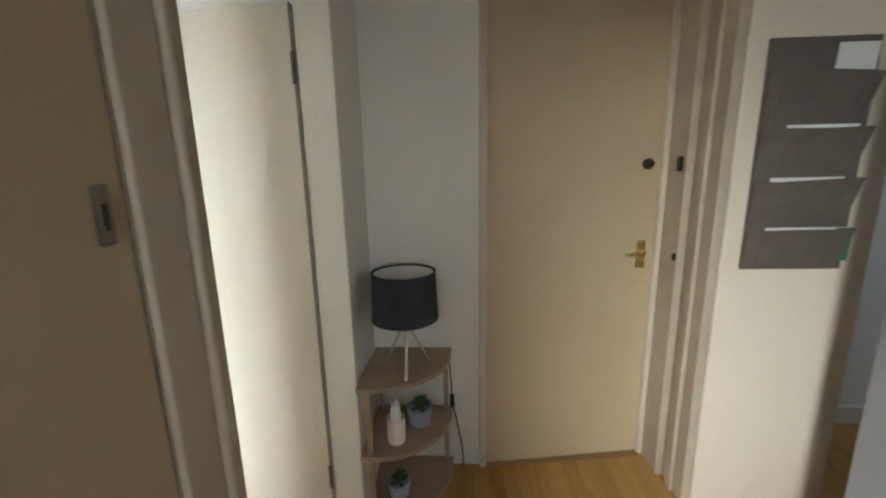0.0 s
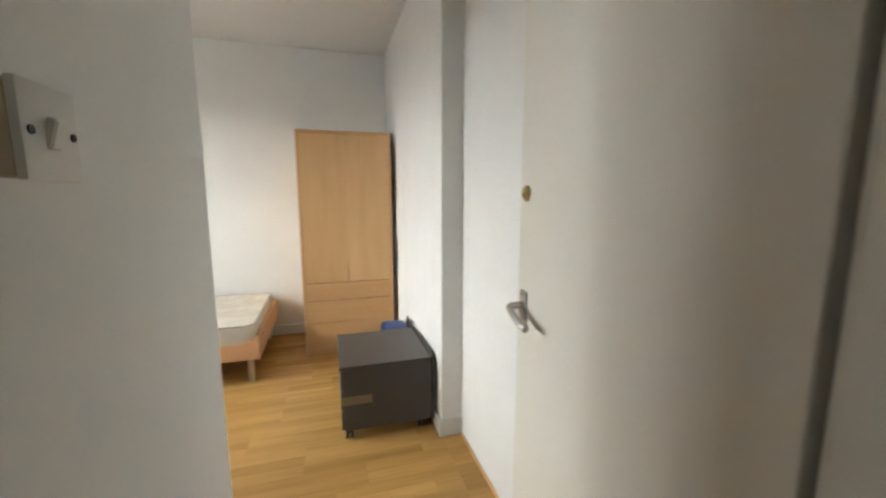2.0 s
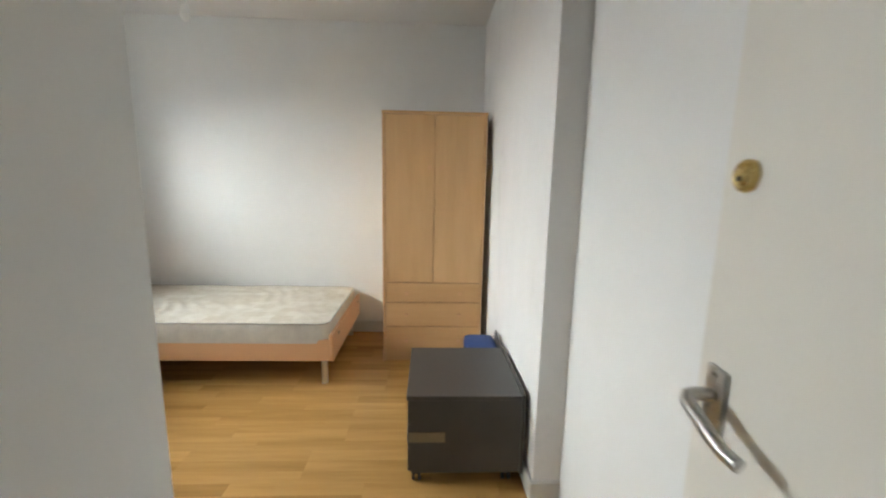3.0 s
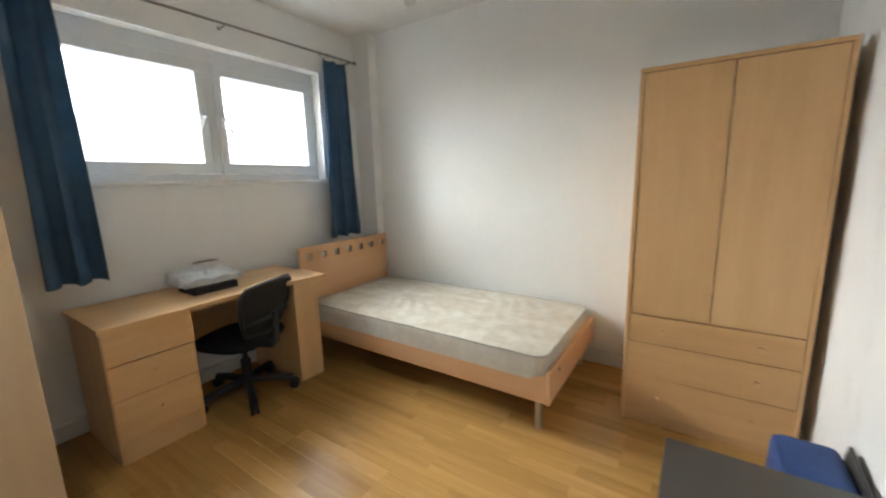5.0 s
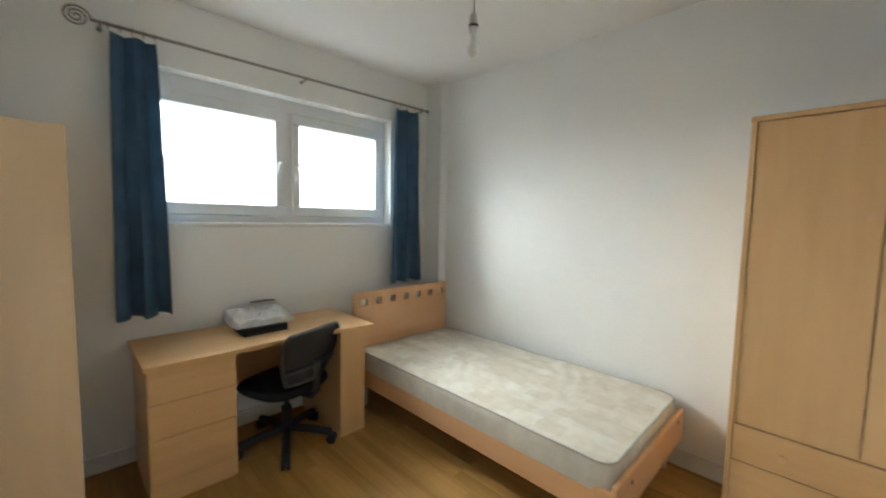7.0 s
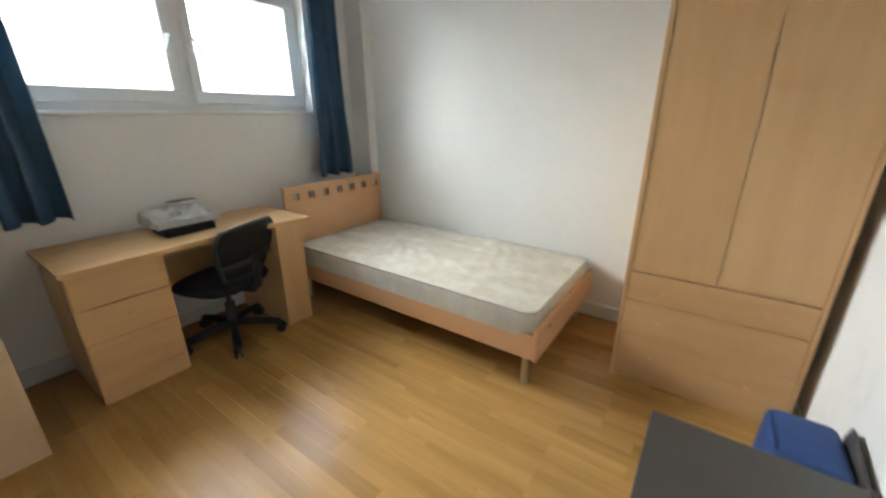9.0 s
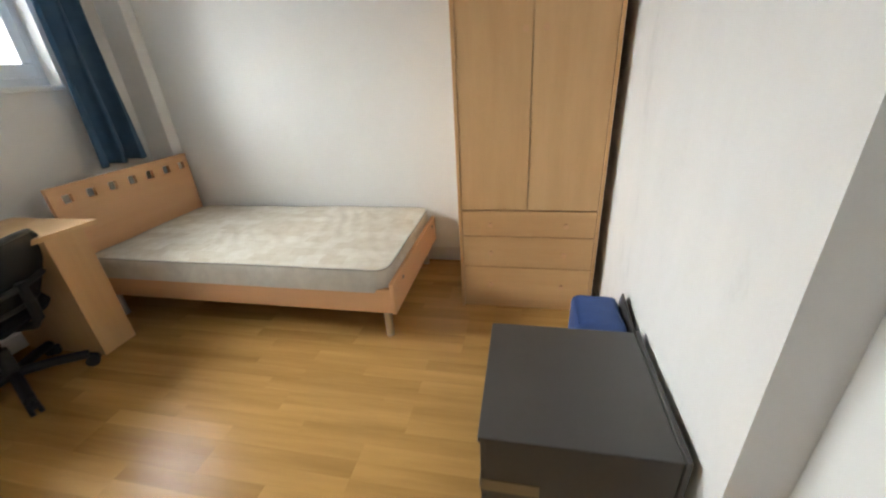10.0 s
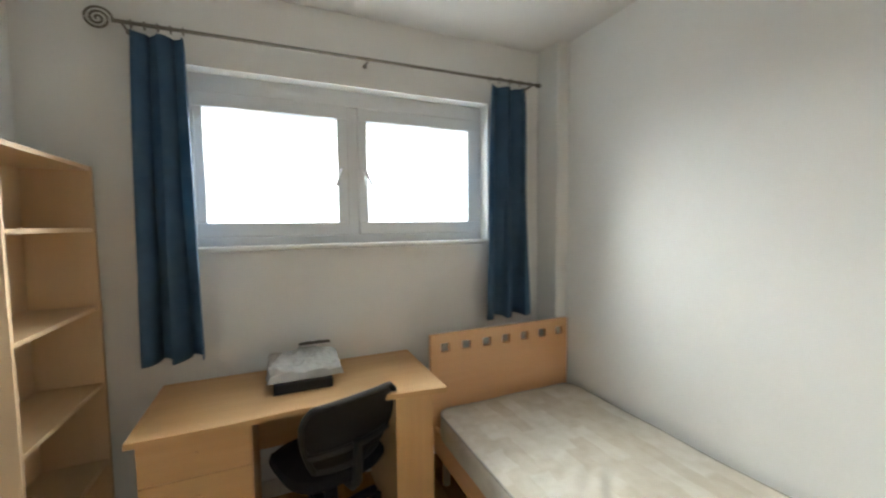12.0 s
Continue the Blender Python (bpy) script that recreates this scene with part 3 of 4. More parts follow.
def top_z(x, y):
    u, v = (x - mx0) / (mx1 - mx0), (y - my0) / (my1 - my0)
    e = min(1, 9 * min(u, 1 - u)) * min(1, 6 * min(v, 1 - v))
    return mz1 + 0.012 * e + 0.007 * noise.noise((x * 3, y * 4, 0)) + e * 0.007 * math.sin(46 * (x + 0.45 * y) + 9 * noise.noise((x * 2, y * 3, 2))) * max(0, noise.noise((x * 1.7 + 3, y * 2.2, 5)) + 0.45 - abs(x + 0.75) * 0.5)


bm = bmesh.new()
nu, nv = 150, 70
grid = []
for i in range(nu + 1):
    row = []
    for j in range(nv + 1):
        a, b = 2 * i / nu - 1, 2 * j / nv - 1
        # a soft-cornered rectangle
        k = max(abs(a), abs(b))
        hx, hy = (mx1 - mx0) / 2, (my1 - my0) / 2
        x, y = (mx0 + mx1) / 2 + a * hx, (my0 + my1) / 2 + b * hy
        r = 0.075
        dx, dy = max(0, abs(a) * hx - (hx - r)), max(0, abs(b) * hy - (hy - r))
        d = math.hypot(dx, dy)
        if dx > 0 and dy > 0:
            s = max(dx, dy) / d
            x = (mx0 + mx1) / 2 + math.copysign(hx - r + dx * s, a)
            y = (my0 + my1) / 2 + math.copysign(hy - r + dy * s, b)
        row.append(bm.verts.new((x, y, top_z(x, y))))
    grid.append(row)
for a, b in zip(grid, grid[1:]):
    for j in range(nv):
        bm.faces.new((a[j], b[j], b[j + 1], a[j + 1]))
part("top_panel", bm, TICK, mat, smooth=True)
bm = bmesh.new()
prof = [(-0.01, mz0), (0.0, mz0 + 0.012), (0.007, mz0 + 0.06), (0.009, mz0 + 0.10), (0.006, mz0 + 0.15), (0.0, mz1 - 0.006), (-0.006, mz1)]
rings = []
for g, z in prof:
    rings.append([bm.verts.new((x, y, z + 0.006 * noise.noise((x * 3, y * 4, 0)))) for x, y in mattress_outline(8, g)])
for a, b in zip(rings, rings[1:]):
    for i in range(len(a)):
        bm.faces.new((a[i], a[(i + 1) % len(a)], b[(i + 1) % len(a)], b[i]))
bm.faces.new(rings[0][::-1])
part("side_border", bm, TICKSIDE, mat, "pale grey quilted border", smooth=True)
for z in (mz1 - 0.002, mz0 + 0.02):
    o = mattress_outline(8, 0.002)
    dense = []
    for (xa, ya), (xb, yb) in zip(o, o[1:] + o[:1]):
        m = max(1, int(math.hypot(xb - xa, yb - ya) / 0.05))
        dense += [(xa + (xb - xa) * i / m, ya + (yb - ya) * i / m) for i in range(m)]
    pts = [(x, y, z + 0.007 * noise.noise((x * 3, y * 4, 0))) for x, y in dense + dense[:1]]
    part("piping", tube(bmesh.new(), pts, 0.0055, 7), PIPING, mat, "raised piped seam", smooth=True)


# ---- wardrobe ----
wr = thing("wardrobe", (0.56, 4.2, 0), "tall beech laminate wardrobe with two doors above drawers", "wardrobe")
x0, x1, yf, yb, zt = 0.178, 0.945, 3.945, 4.55, 1.912
part("side_panel", B(x0, x0 + 0.018, yf - 0.004, yb, 0, zt - 0.02), BEECH_Z, wr)
part("side_panel", B(x1 - 0.018, x1, yf - 0.004, yb, 0, zt - 0.02), BEECH_Z, wr)
part("top_panel", B(x0 - 0.003, x1 + 0.003, yf - 0.007, yb, zt - 0.02, zt, bevel=0.002), BEECH_X, wr)
part("back_panel", B(x0 + 0.018, x1 - 0.018, yb - 0.008, yb - 0.002, 0.02, zt - 0.02), BEECH_Z, wr)
part("middle_shelf", B(x0 + 0.018, x1 - 0.018, yf + 0.022, yb - 0.01, 0.625, 0.64), BEECH_X, wr)
part("plinth", B(x0 + 0.018, x1 - 0.018, yf + 0.015, yf + 0.033, 0, 0.06), BEECH_X, wr)
xm = (x0 + x1) / 2
for a, b, hx in ((x0 + 0.020, xm - 0.0025, 0.527), (xm + 0.0025, x1 - 0.020, 0.617)):
    d = part("door", B(a, b, yf, yf + 0.018, 0.644, zt - 0.023, bevel=0.0015), BEECH_Z, wr)
    bm = rod(bmesh.new(), (hx, yf - 0.022, 1.515), (hx, yf, 1.515), 0.009)
    rod(bm, (hx, yf - 0.03, 1.515), (hx, yf - 0.02, 1.515), 0.015)
    part("knob", bm, BED_X, d, "small turned wooden knob", smooth=True)
for z0, z1 in ((0.484, 0.636), (0.286, 0.480), (0.062, 0.282)):
    d = part("drawer_front", B(x0 + 0.020, x1 - 0.020, yf, yf + 0.018, z0, z1, bevel=0.0015), BEECH_X, wr)
    for hx in (0.36, 0.77):
        bm = rod(bmesh.new(), (hx, yf - 0.022, (z0 + z1) / 2), (hx, yf, (z0 + z1) / 2), 0.008)
        rod(bm, (hx, yf - 0.028, (z0 + z1) / 2), (hx, yf - 0.02, (z0 + z1) / 2), 0.014)
        part("knob", bm, BED_X, d, "small turned wooden knob", smooth=True)

# ---- desk ----
desk = thing("desk", (-2.08, 2.82, 0), "beech laminate desk with a drawer pedestal and a curved front edge", "desk")
front = []
for i in range(25):
    u = i / 24
    y = 2.185 + u * (3.465 - 2.185)
    front.append((-1.80 - 0.022 * math.sin(math.pi * min(1, max(0, (u - 0.28) / 0.5))) + 0.045 * max(0, (u - 0.72) / 0.28), y))
part("tabletop", prism(bmesh.new(), [(-2.375, 2.185)] + front + [(-2.375, 3.465)], 0.716, 0.741), BEECH_Y, desk, "beech top with a gently curved front")
part("side_panel", B(-2.36, -1.862, 2.203, 2.221, 0, 0.716), BEECH_Z, desk)
part("side_panel", B(-2.36, -1.862, 2.587, 2.605, 0, 0.716), BEECH_Z, desk)
part("pedestal_back", B(-2.36, -2.345, 2.221, 2.587, 0.0, 0.716), BEECH_Z, desk)
for z0, z1 in ((0.530, 0.708), (0.348, 0.526), (0.112, 0.344)):
    d = part("drawer_front", B(-1.868, -1.850, 2.206, 2.602, z0, z1, bevel=0.002), BEECH_Y, desk)
    bm = rod(bmesh.new(), (-1.85, 2.404, (z0 + z1) / 2 + 0.01), (-1.832, 2.404, (z0 + z1) / 2 + 0.01), 0.007)
    rod(bm, (-1.834, 2.404, (z0 + z1) / 2 + 0.01), (-1.826, 2.404, (z0 + z1) / 2 + 0.01), 0.013)
    part("knob", bm, BEECH_Y, d, "small turned wooden knob", smooth=True)
part("plinth", B(-1.868, -1.853, 2.221, 2.587, 0, 0.108), BEECH_Y, desk)
part("end_panel", B(-2.36, -1.80, 3.375, 3.40, 0, 0.716), BEECH_Z, desk)
part("end_panel", B(-2.36, -1.80, 3.215, 3.233, 0, 0.716), BEECH_Z, desk)
part("end_front", B(-1.80, -1.782, 3.213, 3.402, 0, 0.716, bevel=0.002), BEECH_Z, desk)
part("modesty_panel", B(-2.33, -2.315, 2.605, 3.215, 0.33, 0.716), BEECH_Y, desk)

# things on the desk
tray = thing("document_tray", (-2.1, 2.82, 0.741), "small black plastic tray lying on the desk", "tray")
bm = bmesh.new()
box(bm, -2.20, -2.00, 2.69, 2.96, 0.741, 0.749, bevel=0.003)
box(bm, -2.02, -2.005, 2.69, 2.96, 0.746, 0.785, bevel=0.004)
box(bm, -2.20, -2.185, 2.69, 2.96, 0.746, 0.785, bevel=0.004)
box(bm, -2.20, -2.005, 2.69, 2.705, 0.746, 0.785, bevel=0.004)
box(bm, -2.20, -2.005, 2.945, 2.96, 0.746, 0.785, bevel=0.004)
part("tray", bm, BLACKP, tray)


def crumpled(x0, x1, y0, y1, z0, rise, nx, ny, seed):
    bm = bmesh.new()
    rows = []
    for i in range(nx + 1):
        row = []
        for j in range(ny + 1):
            u, v = i / nx, j / ny
            e = (16 * u * (1 - u) * v * (1 - v)) ** 0.16 * (1.25 - 0.6 * u)
            k = noise.noise((u * 4 + seed, v * 5, 1.7)) + 0.5 * noise.noise((u * 11, v * 12 + seed, 4))
            row.append(bm.verts.new((x0 + (x1 - x0) * u + 0.012 * noise.noise((u * 5, v * 5, seed)), y0 + (y1 - y0) * v + 0.012 * noise.noise((v * 5, u * 5, seed + 9)),
                                     z0 + max(0.001, rise * e * (0.75 + 0.28 * k)))))
        rows.append(row)
    for a, b in zip(rows, rows[1:]):
        for j in range(ny):
            bm.faces.new((a[j], b[j], b[j + 1], a[j + 1]))
    return bm


bag = thing("plastic_bag", (-2.18, 2.83, 0.785), "crumpled clear plastic packaging lying on the black tray", "packaging")
ob = part("film", crumpled(-2.33, -2.03, 2.66, 3.02, 0.787, 0.095, 26, 30, 3.0), BAG, bag)
sm = ob.modifiers.new("thickness", "SOLIDIFY")
sm.thickness = 0.0015
leaflet = thing("leaflet", (-2.27, 2.9, 0.79), "dark printed leaflet crumpled on the plastic packaging", "leaflet")
ob = part("sheet", crumpled(-2.30, -2.255, 2.82, 2.98, 0.888, 0.008, 8, 10, 7.0), BRONZE, leaflet)
sm = ob.modifiers.new("thickness", "SOLIDIFY")
sm.thickness = 0.001

# ---- office chair ----
chair = thing("office_chair", (-1.97, 2.93, 0), "black office swivel chair with mesh back on castors", "office chair")
CM = Matrix.Translation((-1.97, 2.93, 0)) @ Matrix.Rotation(radians(20), 4, "Z")


def on_chair(bm):
    bm.transform(CM)
    return bm


for k in range(5):
    a = radians(-44 + 72 * k)
    c, s = math.cos(a), math.sin(a)
    leg = part("base_arm", on_chair(tube(bmesh.new(), [(0.03 * c, 0.03 * s, 0.105), (0.16 * c, 0.16 * s, 0.095), (0.285 * c, 0.285 * s, 0.072)], 0.025, 10)), BLACKP, chair, smooth=True)
    bm = bmesh.new()
    px, py = 0.29 * c, 0.29 * s
    for o in (-0.016, 0.016):
        rod(bm, (px - s * o - s * 0.009, py + c * o + c * 0.009, 0.031), (px - s * o + s * 0.009, py + c * o - c * 0.009, 0.031), 0.031, n=16)
    rod(bm, (px, py, 0.03), (px, py, 0.075), 0.010)
    part("castor", on_chair(bm), BLACKP, leg, smooth=True)
part("gas_lift", on_chair(rod(rod(bmesh.new(), (0, 0, 0.08), (0, 0, 0.25), 0.032), (0, 0, 0.25), (0, 0, 0.37), 0.017)), BLACKP, chair, smooth=True)
part("seat_mechanism", on_chair(B(-0.10, 0.14, -0.08, 0.08, 0.35, 0.385, bevel=0.01)), BLACKP, chair)
bm = bmesh.new()
rings = []
for g, z in ((-0.05, 0.378), (0.0, 0.392), (0.012, 0.415), (0.0, 0.442), (-0.05, 0.455), (-0.14, 0.457)):
    ring = []
    for i in range(40):
        a = 2 * math.pi * i / 40
        r = 1 / ((abs(math.cos(a)) ** 3.2 + abs(math.sin(a)) ** 3.2) ** (1 / 3.2))
        ring.append(bm.verts.new(((0.225 + g) * r * math.cos(a) - 0.02, (0.235 + g) * r * math.sin(a), z - (0.02 if math.cos(a) < -0.7 else 0))))
    rings.append(ring)
for a, b in zip(rings, rings[1:]):
    for i in range(40):
        bm.faces.new((a[i], a[(i + 1) % 40], b[(i + 1) % 40], b[i]))
bm.faces.new(rings[0][::-1])
bm.faces.new(rings[-1])
part("seat", on_chair(bm), BLACKF, chair, "thick padded black seat", smooth=True)


def back_point(u, v):
    """u across -1..1, v up 0..1 on the bowed backrest."""
    half = 0.155 + 0.075 * math.sin(min(1, v * 1.25) * math.pi / 2)
    if v > 0.8:
        half -= 0.04 * ((v - 0.8) / 0.2) ** 2
    return Vector((0.215 + 0.075 * v - 0.035 * (1 - u * u) * 0 - 0.05 * u * u, half * u, 0.475 + 0.33 * v - 0.02 * u * u * v))


bm = bmesh.new()
loop = [(-1, i / 10) for i in range(11)] + [(-1 + 2 * i / 12, 1) for i in range(1, 13)] + [(1, 1 - i / 10) for i in range(1, 11)] + [(1 - 2 * i / 12, 0) for i in range(1, 13)]
tube(bm, [back_point(u, v) for u, v in loop], 0.014, 8)
part("back_frame", on_chair(bm), BLACKP, chair, "curved black plastic back frame", smooth=True)
bm = bmesh.new()
g = [[bm.verts.new(back_point(-1 + 2 * i / 16, j / 12)) for i in range(17)] for j in range(13)]
for a, b in zip(g, g[1:]):
    for i in range(16):
        bm.faces.new((a[i], a[i + 1], b[i + 1], b[i]))
ob = part("back_mesh", on_chair(bm), MESHB, chair, "black stretched mesh", smooth=True)
sm = ob.modifiers.new("thickness", "SOLIDIFY")
sm.thickness = 0.003
part("lumbar_bar", on_chair(tube(bmesh.new(), [back_point(-1 + 2 * i / 12, 0.3) + Vector((0.012, 0, 0)) for i in range(13)], 0.016, 8)), BLACKP, chair, smooth=True)
part("back_stem", on_chair(tube(bmesh.new(), [(0.10, 0, 0.365), (0.22, 0, 0.37), (0.255, 0, 0.41), (0.262, 0, 0.50), (0.262, 0, 0.60)], 0.022, 10)), BLACKP, chair, smooth=True)

# ---- bookcase ----
bc = thing("bookcase", (-2.02, 1.83, 0), "tall narrow pale laminate bookcase with empty open shelves", "bookcase")
bx0, bx1, by0, by1, bz = -2.36, -1.685, 1.718, 1.968, 1.81
part("side_panel", B(bx0, bx0 + 0.018, by0, by1, 0, bz), PALE_Z, bc)
part("side_panel", B(bx1 - 0.018, bx1, by0, by1, 0, bz), PALE_Z, bc)
part("top_panel", B(bx0 + 0.018, bx1 - 0.018, by0, by1 - 0.002, bz - 0.019, bz - 0.001), PALE_X, bc)
part("back_panel", B(bx0 + 0.018, bx1 - 0.018, by0, by0 + 0.005, 0.0, bz - 0.019), PALE_Z, bc)
part("plinth", B(bx0 + 0.018, bx1 - 0.018, by1 - 0.03, by1 - 0.014, 0, 0.07), PALE_X, bc)
for z in (0.07, 0.42, 0.79, 1.155, 1.515):
    part("shelf", B(bx0 + 0.018, bx1 - 0.018, by0 + 0.005, by1 - 0.008, z, z + 0.018), PALE_X, bc)

# ---- mirror ----
mir = thing("wall_mirror", (-0.77, 1.70, 1.4), "tall wall mirror in a pale pine frame", "mirror")
ax0, ax1, az0, az1, fw = -0.985, -0.575, 1.00, 1.84, 0.036
MM = Matrix.Translation((ax0, 1.724, 0)) @ Matrix.Rotation(radians(-1.2), 4, "Z") @ Matrix.Translation((-ax0, -1.704, 0))


def on_mirror(bm):
    bm.transform(MM)
    return bm


for a in ((ax0, ax0 + fw, az0, az1), (ax1 - fw, ax1, az0, az1)):
    part("frame_side", on_mirror(B(a[0], a[1], 1.704, 1.726, a[2], a[3], bevel=0.005, segments=2)), PINE, mir)
for a in ((az0, az0 + fw), (az1 - fw, az1)):
    part("frame_rail", on_mirror(B(ax0 + fw, ax1 - fw, 1.704, 1.7255, a[0], a[1], bevel=0.005, segments=2)), PINE, mir)
part("glass", on_mirror(B(ax0 + fw - 0.004, ax1 - fw + 0.004, 1.708, 1.715, az0 + fw - 0.004, az1 - fw + 0.004)), mirror_m, mir, "silvered mirror glass")
for z in (1.05, 1.79):
    part("spacer", B(-0.79, -0.77, 1.7005, 1.722, z - 0.01, z + 0.01), PINE, mir, "wooden block against the wall")
part("backing_board", on_mirror(B(ax0 + fw - 0.006, ax1 - fw + 0.006, 1.7045, 1.7075, az0 + fw - 0.006, az1 - fw + 0.006)), PINE, mir, "thin wooden backing board")

# ---- dark pedestal ----
ped = thing("drawer_pedestal", (0.71, 2.90, 0), "low charcoal drawer pedestal on castors, patched with brown tape", "drawer unit")
px0, px1, py0, py1 = 0.44, 0.955, 2.645, 3.165
part("top_panel", B(px0 - 0.006, px1, py0 - 0.004, py1 + 0.004, 0.428, 0.450, bevel=0.002), DARK, ped)
part("side_panel", B(px0 + 0.016, px1, py0, py0 + 0.018, 0.065, 0.428), DARK, ped)
part("side_panel", B(px0 + 0.016, px1, py1 - 0.018, py1, 0.065, 0.428), DARK, ped)
part("bottom_panel", B(px0 + 0.016, px1, py0 + 0.018, py1 - 0.018, 0.065, 0.083), DARK, ped)
part("back_panel", B(px1 + 0.002, px1 + 0.018, py0 - 0.006, py1 + 0.006, 0.06, 0.456, bevel=0.002), DARK, ped, "slightly loose dark back panel")
for z0, z1 in ((0.075, 0.190), (0.194, 0.308), (0.312, 0.424)):
    part("drawer_front", B(px0, px0 + 0.016, py0 + 0.002, py1 - 0.002, z0, z1, bevel=0.002), DARK, ped)
bm = bmesh.new()
box(bm, px0 + 0.002, px0 + 0.17, py0 - 0.0035, py0 - 0.001, 0.222, 0.272, bevel=0.0008)
box(bm, px0 - 0.0035, px0 - 0.001, py0 - 0.003, py0 + 0.06, 0.222, 0.272, bevel=0.0008)
part("tape", bm, TAPE, ped, "strip of brown parcel tape wrapped round a corner")
for x, y in ((px0 + 0.04, py0 + 0.045), (px1 - 0.05, py0 + 0.045), (px0 + 0.04, py1 - 0.045), (px1 - 0.05, py1 - 0.045)):
    bm = bmesh.new()
    for o in (-0.014, 0.014):
        rod(bm, (x + o - 0.007, y, 0.024), (x + o + 0.007, y, 0.024), 0.024, n=18)
    box(bm, x - 0.008, x + 0.008, y - 0.012, y + 0.012, 0.030, 0.065, bevel=0.002)
    part("castor", bm, BLACKP, ped, "small twin-wheel castor", smooth=True)

# blue padded bag and dark board behind the pedestal
bb_ = thing("blue_bag", (0.86, 3.36, 0), "upright blue padded fabric bag between pedestal and wardrobe", "bag")
bm = bmesh.new()
box(bm, 0.765, 0.962, 3.235, 3.50, 0.0, 0.412, bevel=0.035, segments=4)
for v in bm.verts:
    v.co.x += 0.006 * noise.noise(v.co * 9)
    v.co.z = max(0, v.co.z + (0.010 * noise.noise(v.co * 7) - 0.05 * max(0, (0.85 - v.co.x)) if v.co.z > 0.2 else 0))
part("body", bm, BLUE, bb_, smooth=True)
part("seam", tube(bmesh.new(), [(0.775 + 0.0 * i, 3.265 + 0.02 * i, 0.404 + 0.002 * math.sin(i * 0.5)) for i in range(11)], 0.004, 6), BLUE, bb_, smooth=True)
brd = thing("loose_board", (0.972, 3.36, 0), "narrow dark board leaning against the wall", "board")
bm = bmesh.new()
pr = [(3.20, 0), (3.46, 0), (3.46, 0.40), (3.43, 0.455), (3.20, 0.42)]
lo, hi = [bm.verts.new((0.966, y, z)) for y, z in pr], [bm.verts.new((0.974, y, z)) for y, z in pr]
bm.faces.new(lo)
bm.faces.new(hi[::-1])
for i in range(5):
    bm.faces.new((lo[i], lo[(i + 1) % 5], hi[(i + 1) % 5], hi[i]))
part("board", bm, DARK, brd)

# ---- pendant bulb ----
lamp = thing("pendant_light", (-0.80, 3.34, H), "bare bulb on a white ceiling pendant, switched off", "ceiling light")
part("ceiling_rose", lathe(bmesh.new(), [(0.0, H - 0.03), (0.025, H - 0.03), (0.045, H - 0.015), (0.05, H - 0.001), (0.0, H - 0.001)], (-0.80, 3.34, 0), 24), GLOSS, lamp, smooth=True)
part("cord", rod(bmesh.new(), (-0.80, 3.34, 2.40), (-0.80, 3.34, H - 0.028), 0.0035, n=8), BRONZE, lamp, smooth=True)
holder = part("lamp_holder", lathe(bmesh.new(), [(0.004, 2.43), (0.016, 2.425), (0.018, 2.395), (0.020, 2.39), (0.020, 2.345), (0.017, 2.335), (0.0, 2.335)], (-0.80, 3.34, 0), 20), GLOSS, lamp, "white plastic lamp holder", smooth=True)
part("holder_ring", lathe(bmesh.new(), [(0.019, 2.378), (0.0225, 2.378), (0.0225, 2.366), (0.019, 2.366)], (-0.80, 3.34, 0), 20), BLACKP, holder, "dark ring", smooth=True)
part("bulb", lathe(bmesh.new(), [(0.012, 2.335), (0.014, 2.31), (0.024, 2.285), (0.028, 2.262), (0.022, 2.240), (0.010, 2.228), (0.0005, 2.226)], (-0.80, 3.34, 0), 24), BULB, lamp, smooth=True)

# ---- light switch ----
sw = thing("light_switch", (0.15, 1.02, 1.45), "surface-mounted cream light switch with two dark screws", "light switch")
# the box's shaded near side is put into this darker cream
part("pattress", B(0.1505, 0.172, 0.986, 1.058, 1.406, 1.486, bevel=0.002), HALL, sw, "cream plastic mounting box, coloured darker for its shaded side")
part("plate", B(0.172, 0.180, 0.984, 1.060, 1.404, 1.488, bevel=0.002, segments=2), GLOSS, sw, smooth=True)
bm = B(-0.003, 0.006, -0.008, 0.008, -0.014, 0.014, bevel=0.002)
bm.transform(pose(0.181, 1.020, 1.446, 0, 16, 0))
part("rocker", bm, GLOSS, sw)
for y in (0.994, 1.050):
    part("screw", rod(bmesh.new(), (0.1795, y, 1.446), (0.1815, y, 1.446), 0.004), BLACKP, sw)

# ---- hall corner stand ----
cs = thing("corner_stand", (1.1, 0.55, 0), "three-tier greyed oak corner shelf stand", "corner shelf")


def quarter(z0, z1, cx=1.224, cy=0.691, r=0.36, flat=0.06):
    """A corner shelf: two straight ends and a bowed front."""
    k = r - flat
    pts = [(cx, cy), (cx - r, cy)] + [(cx - flat - k * math.cos(a), cy - flat - k * math.sin(a)) for a in [radians(90 * i / 14) for i in range(15)]] + [(cx, cy - r)]
    bm = prism(bmesh.new(), pts, z0, z1)
    bmesh.ops.bevel(bm, geom=[e for e in bm.edges if abs(e.verts[0].co.z - e.verts[1].co.z) < 1e-5], offset=0.002, segments=1, affect="EDGES")
    return bm


for z in (0.638, 0.335, 0.05):
    part("shelf", quarter(z - 0.02, z), SHELFW, cs)
for x, y in ((1.196, 0.360), (0.893, 0.655), (1.205, 0.672)):
    part("post", B(x - 0.011, x + 0.011, y - 0.011, y + 0.011, 0, 0.618, bevel=0.002), SHELFW, cs)

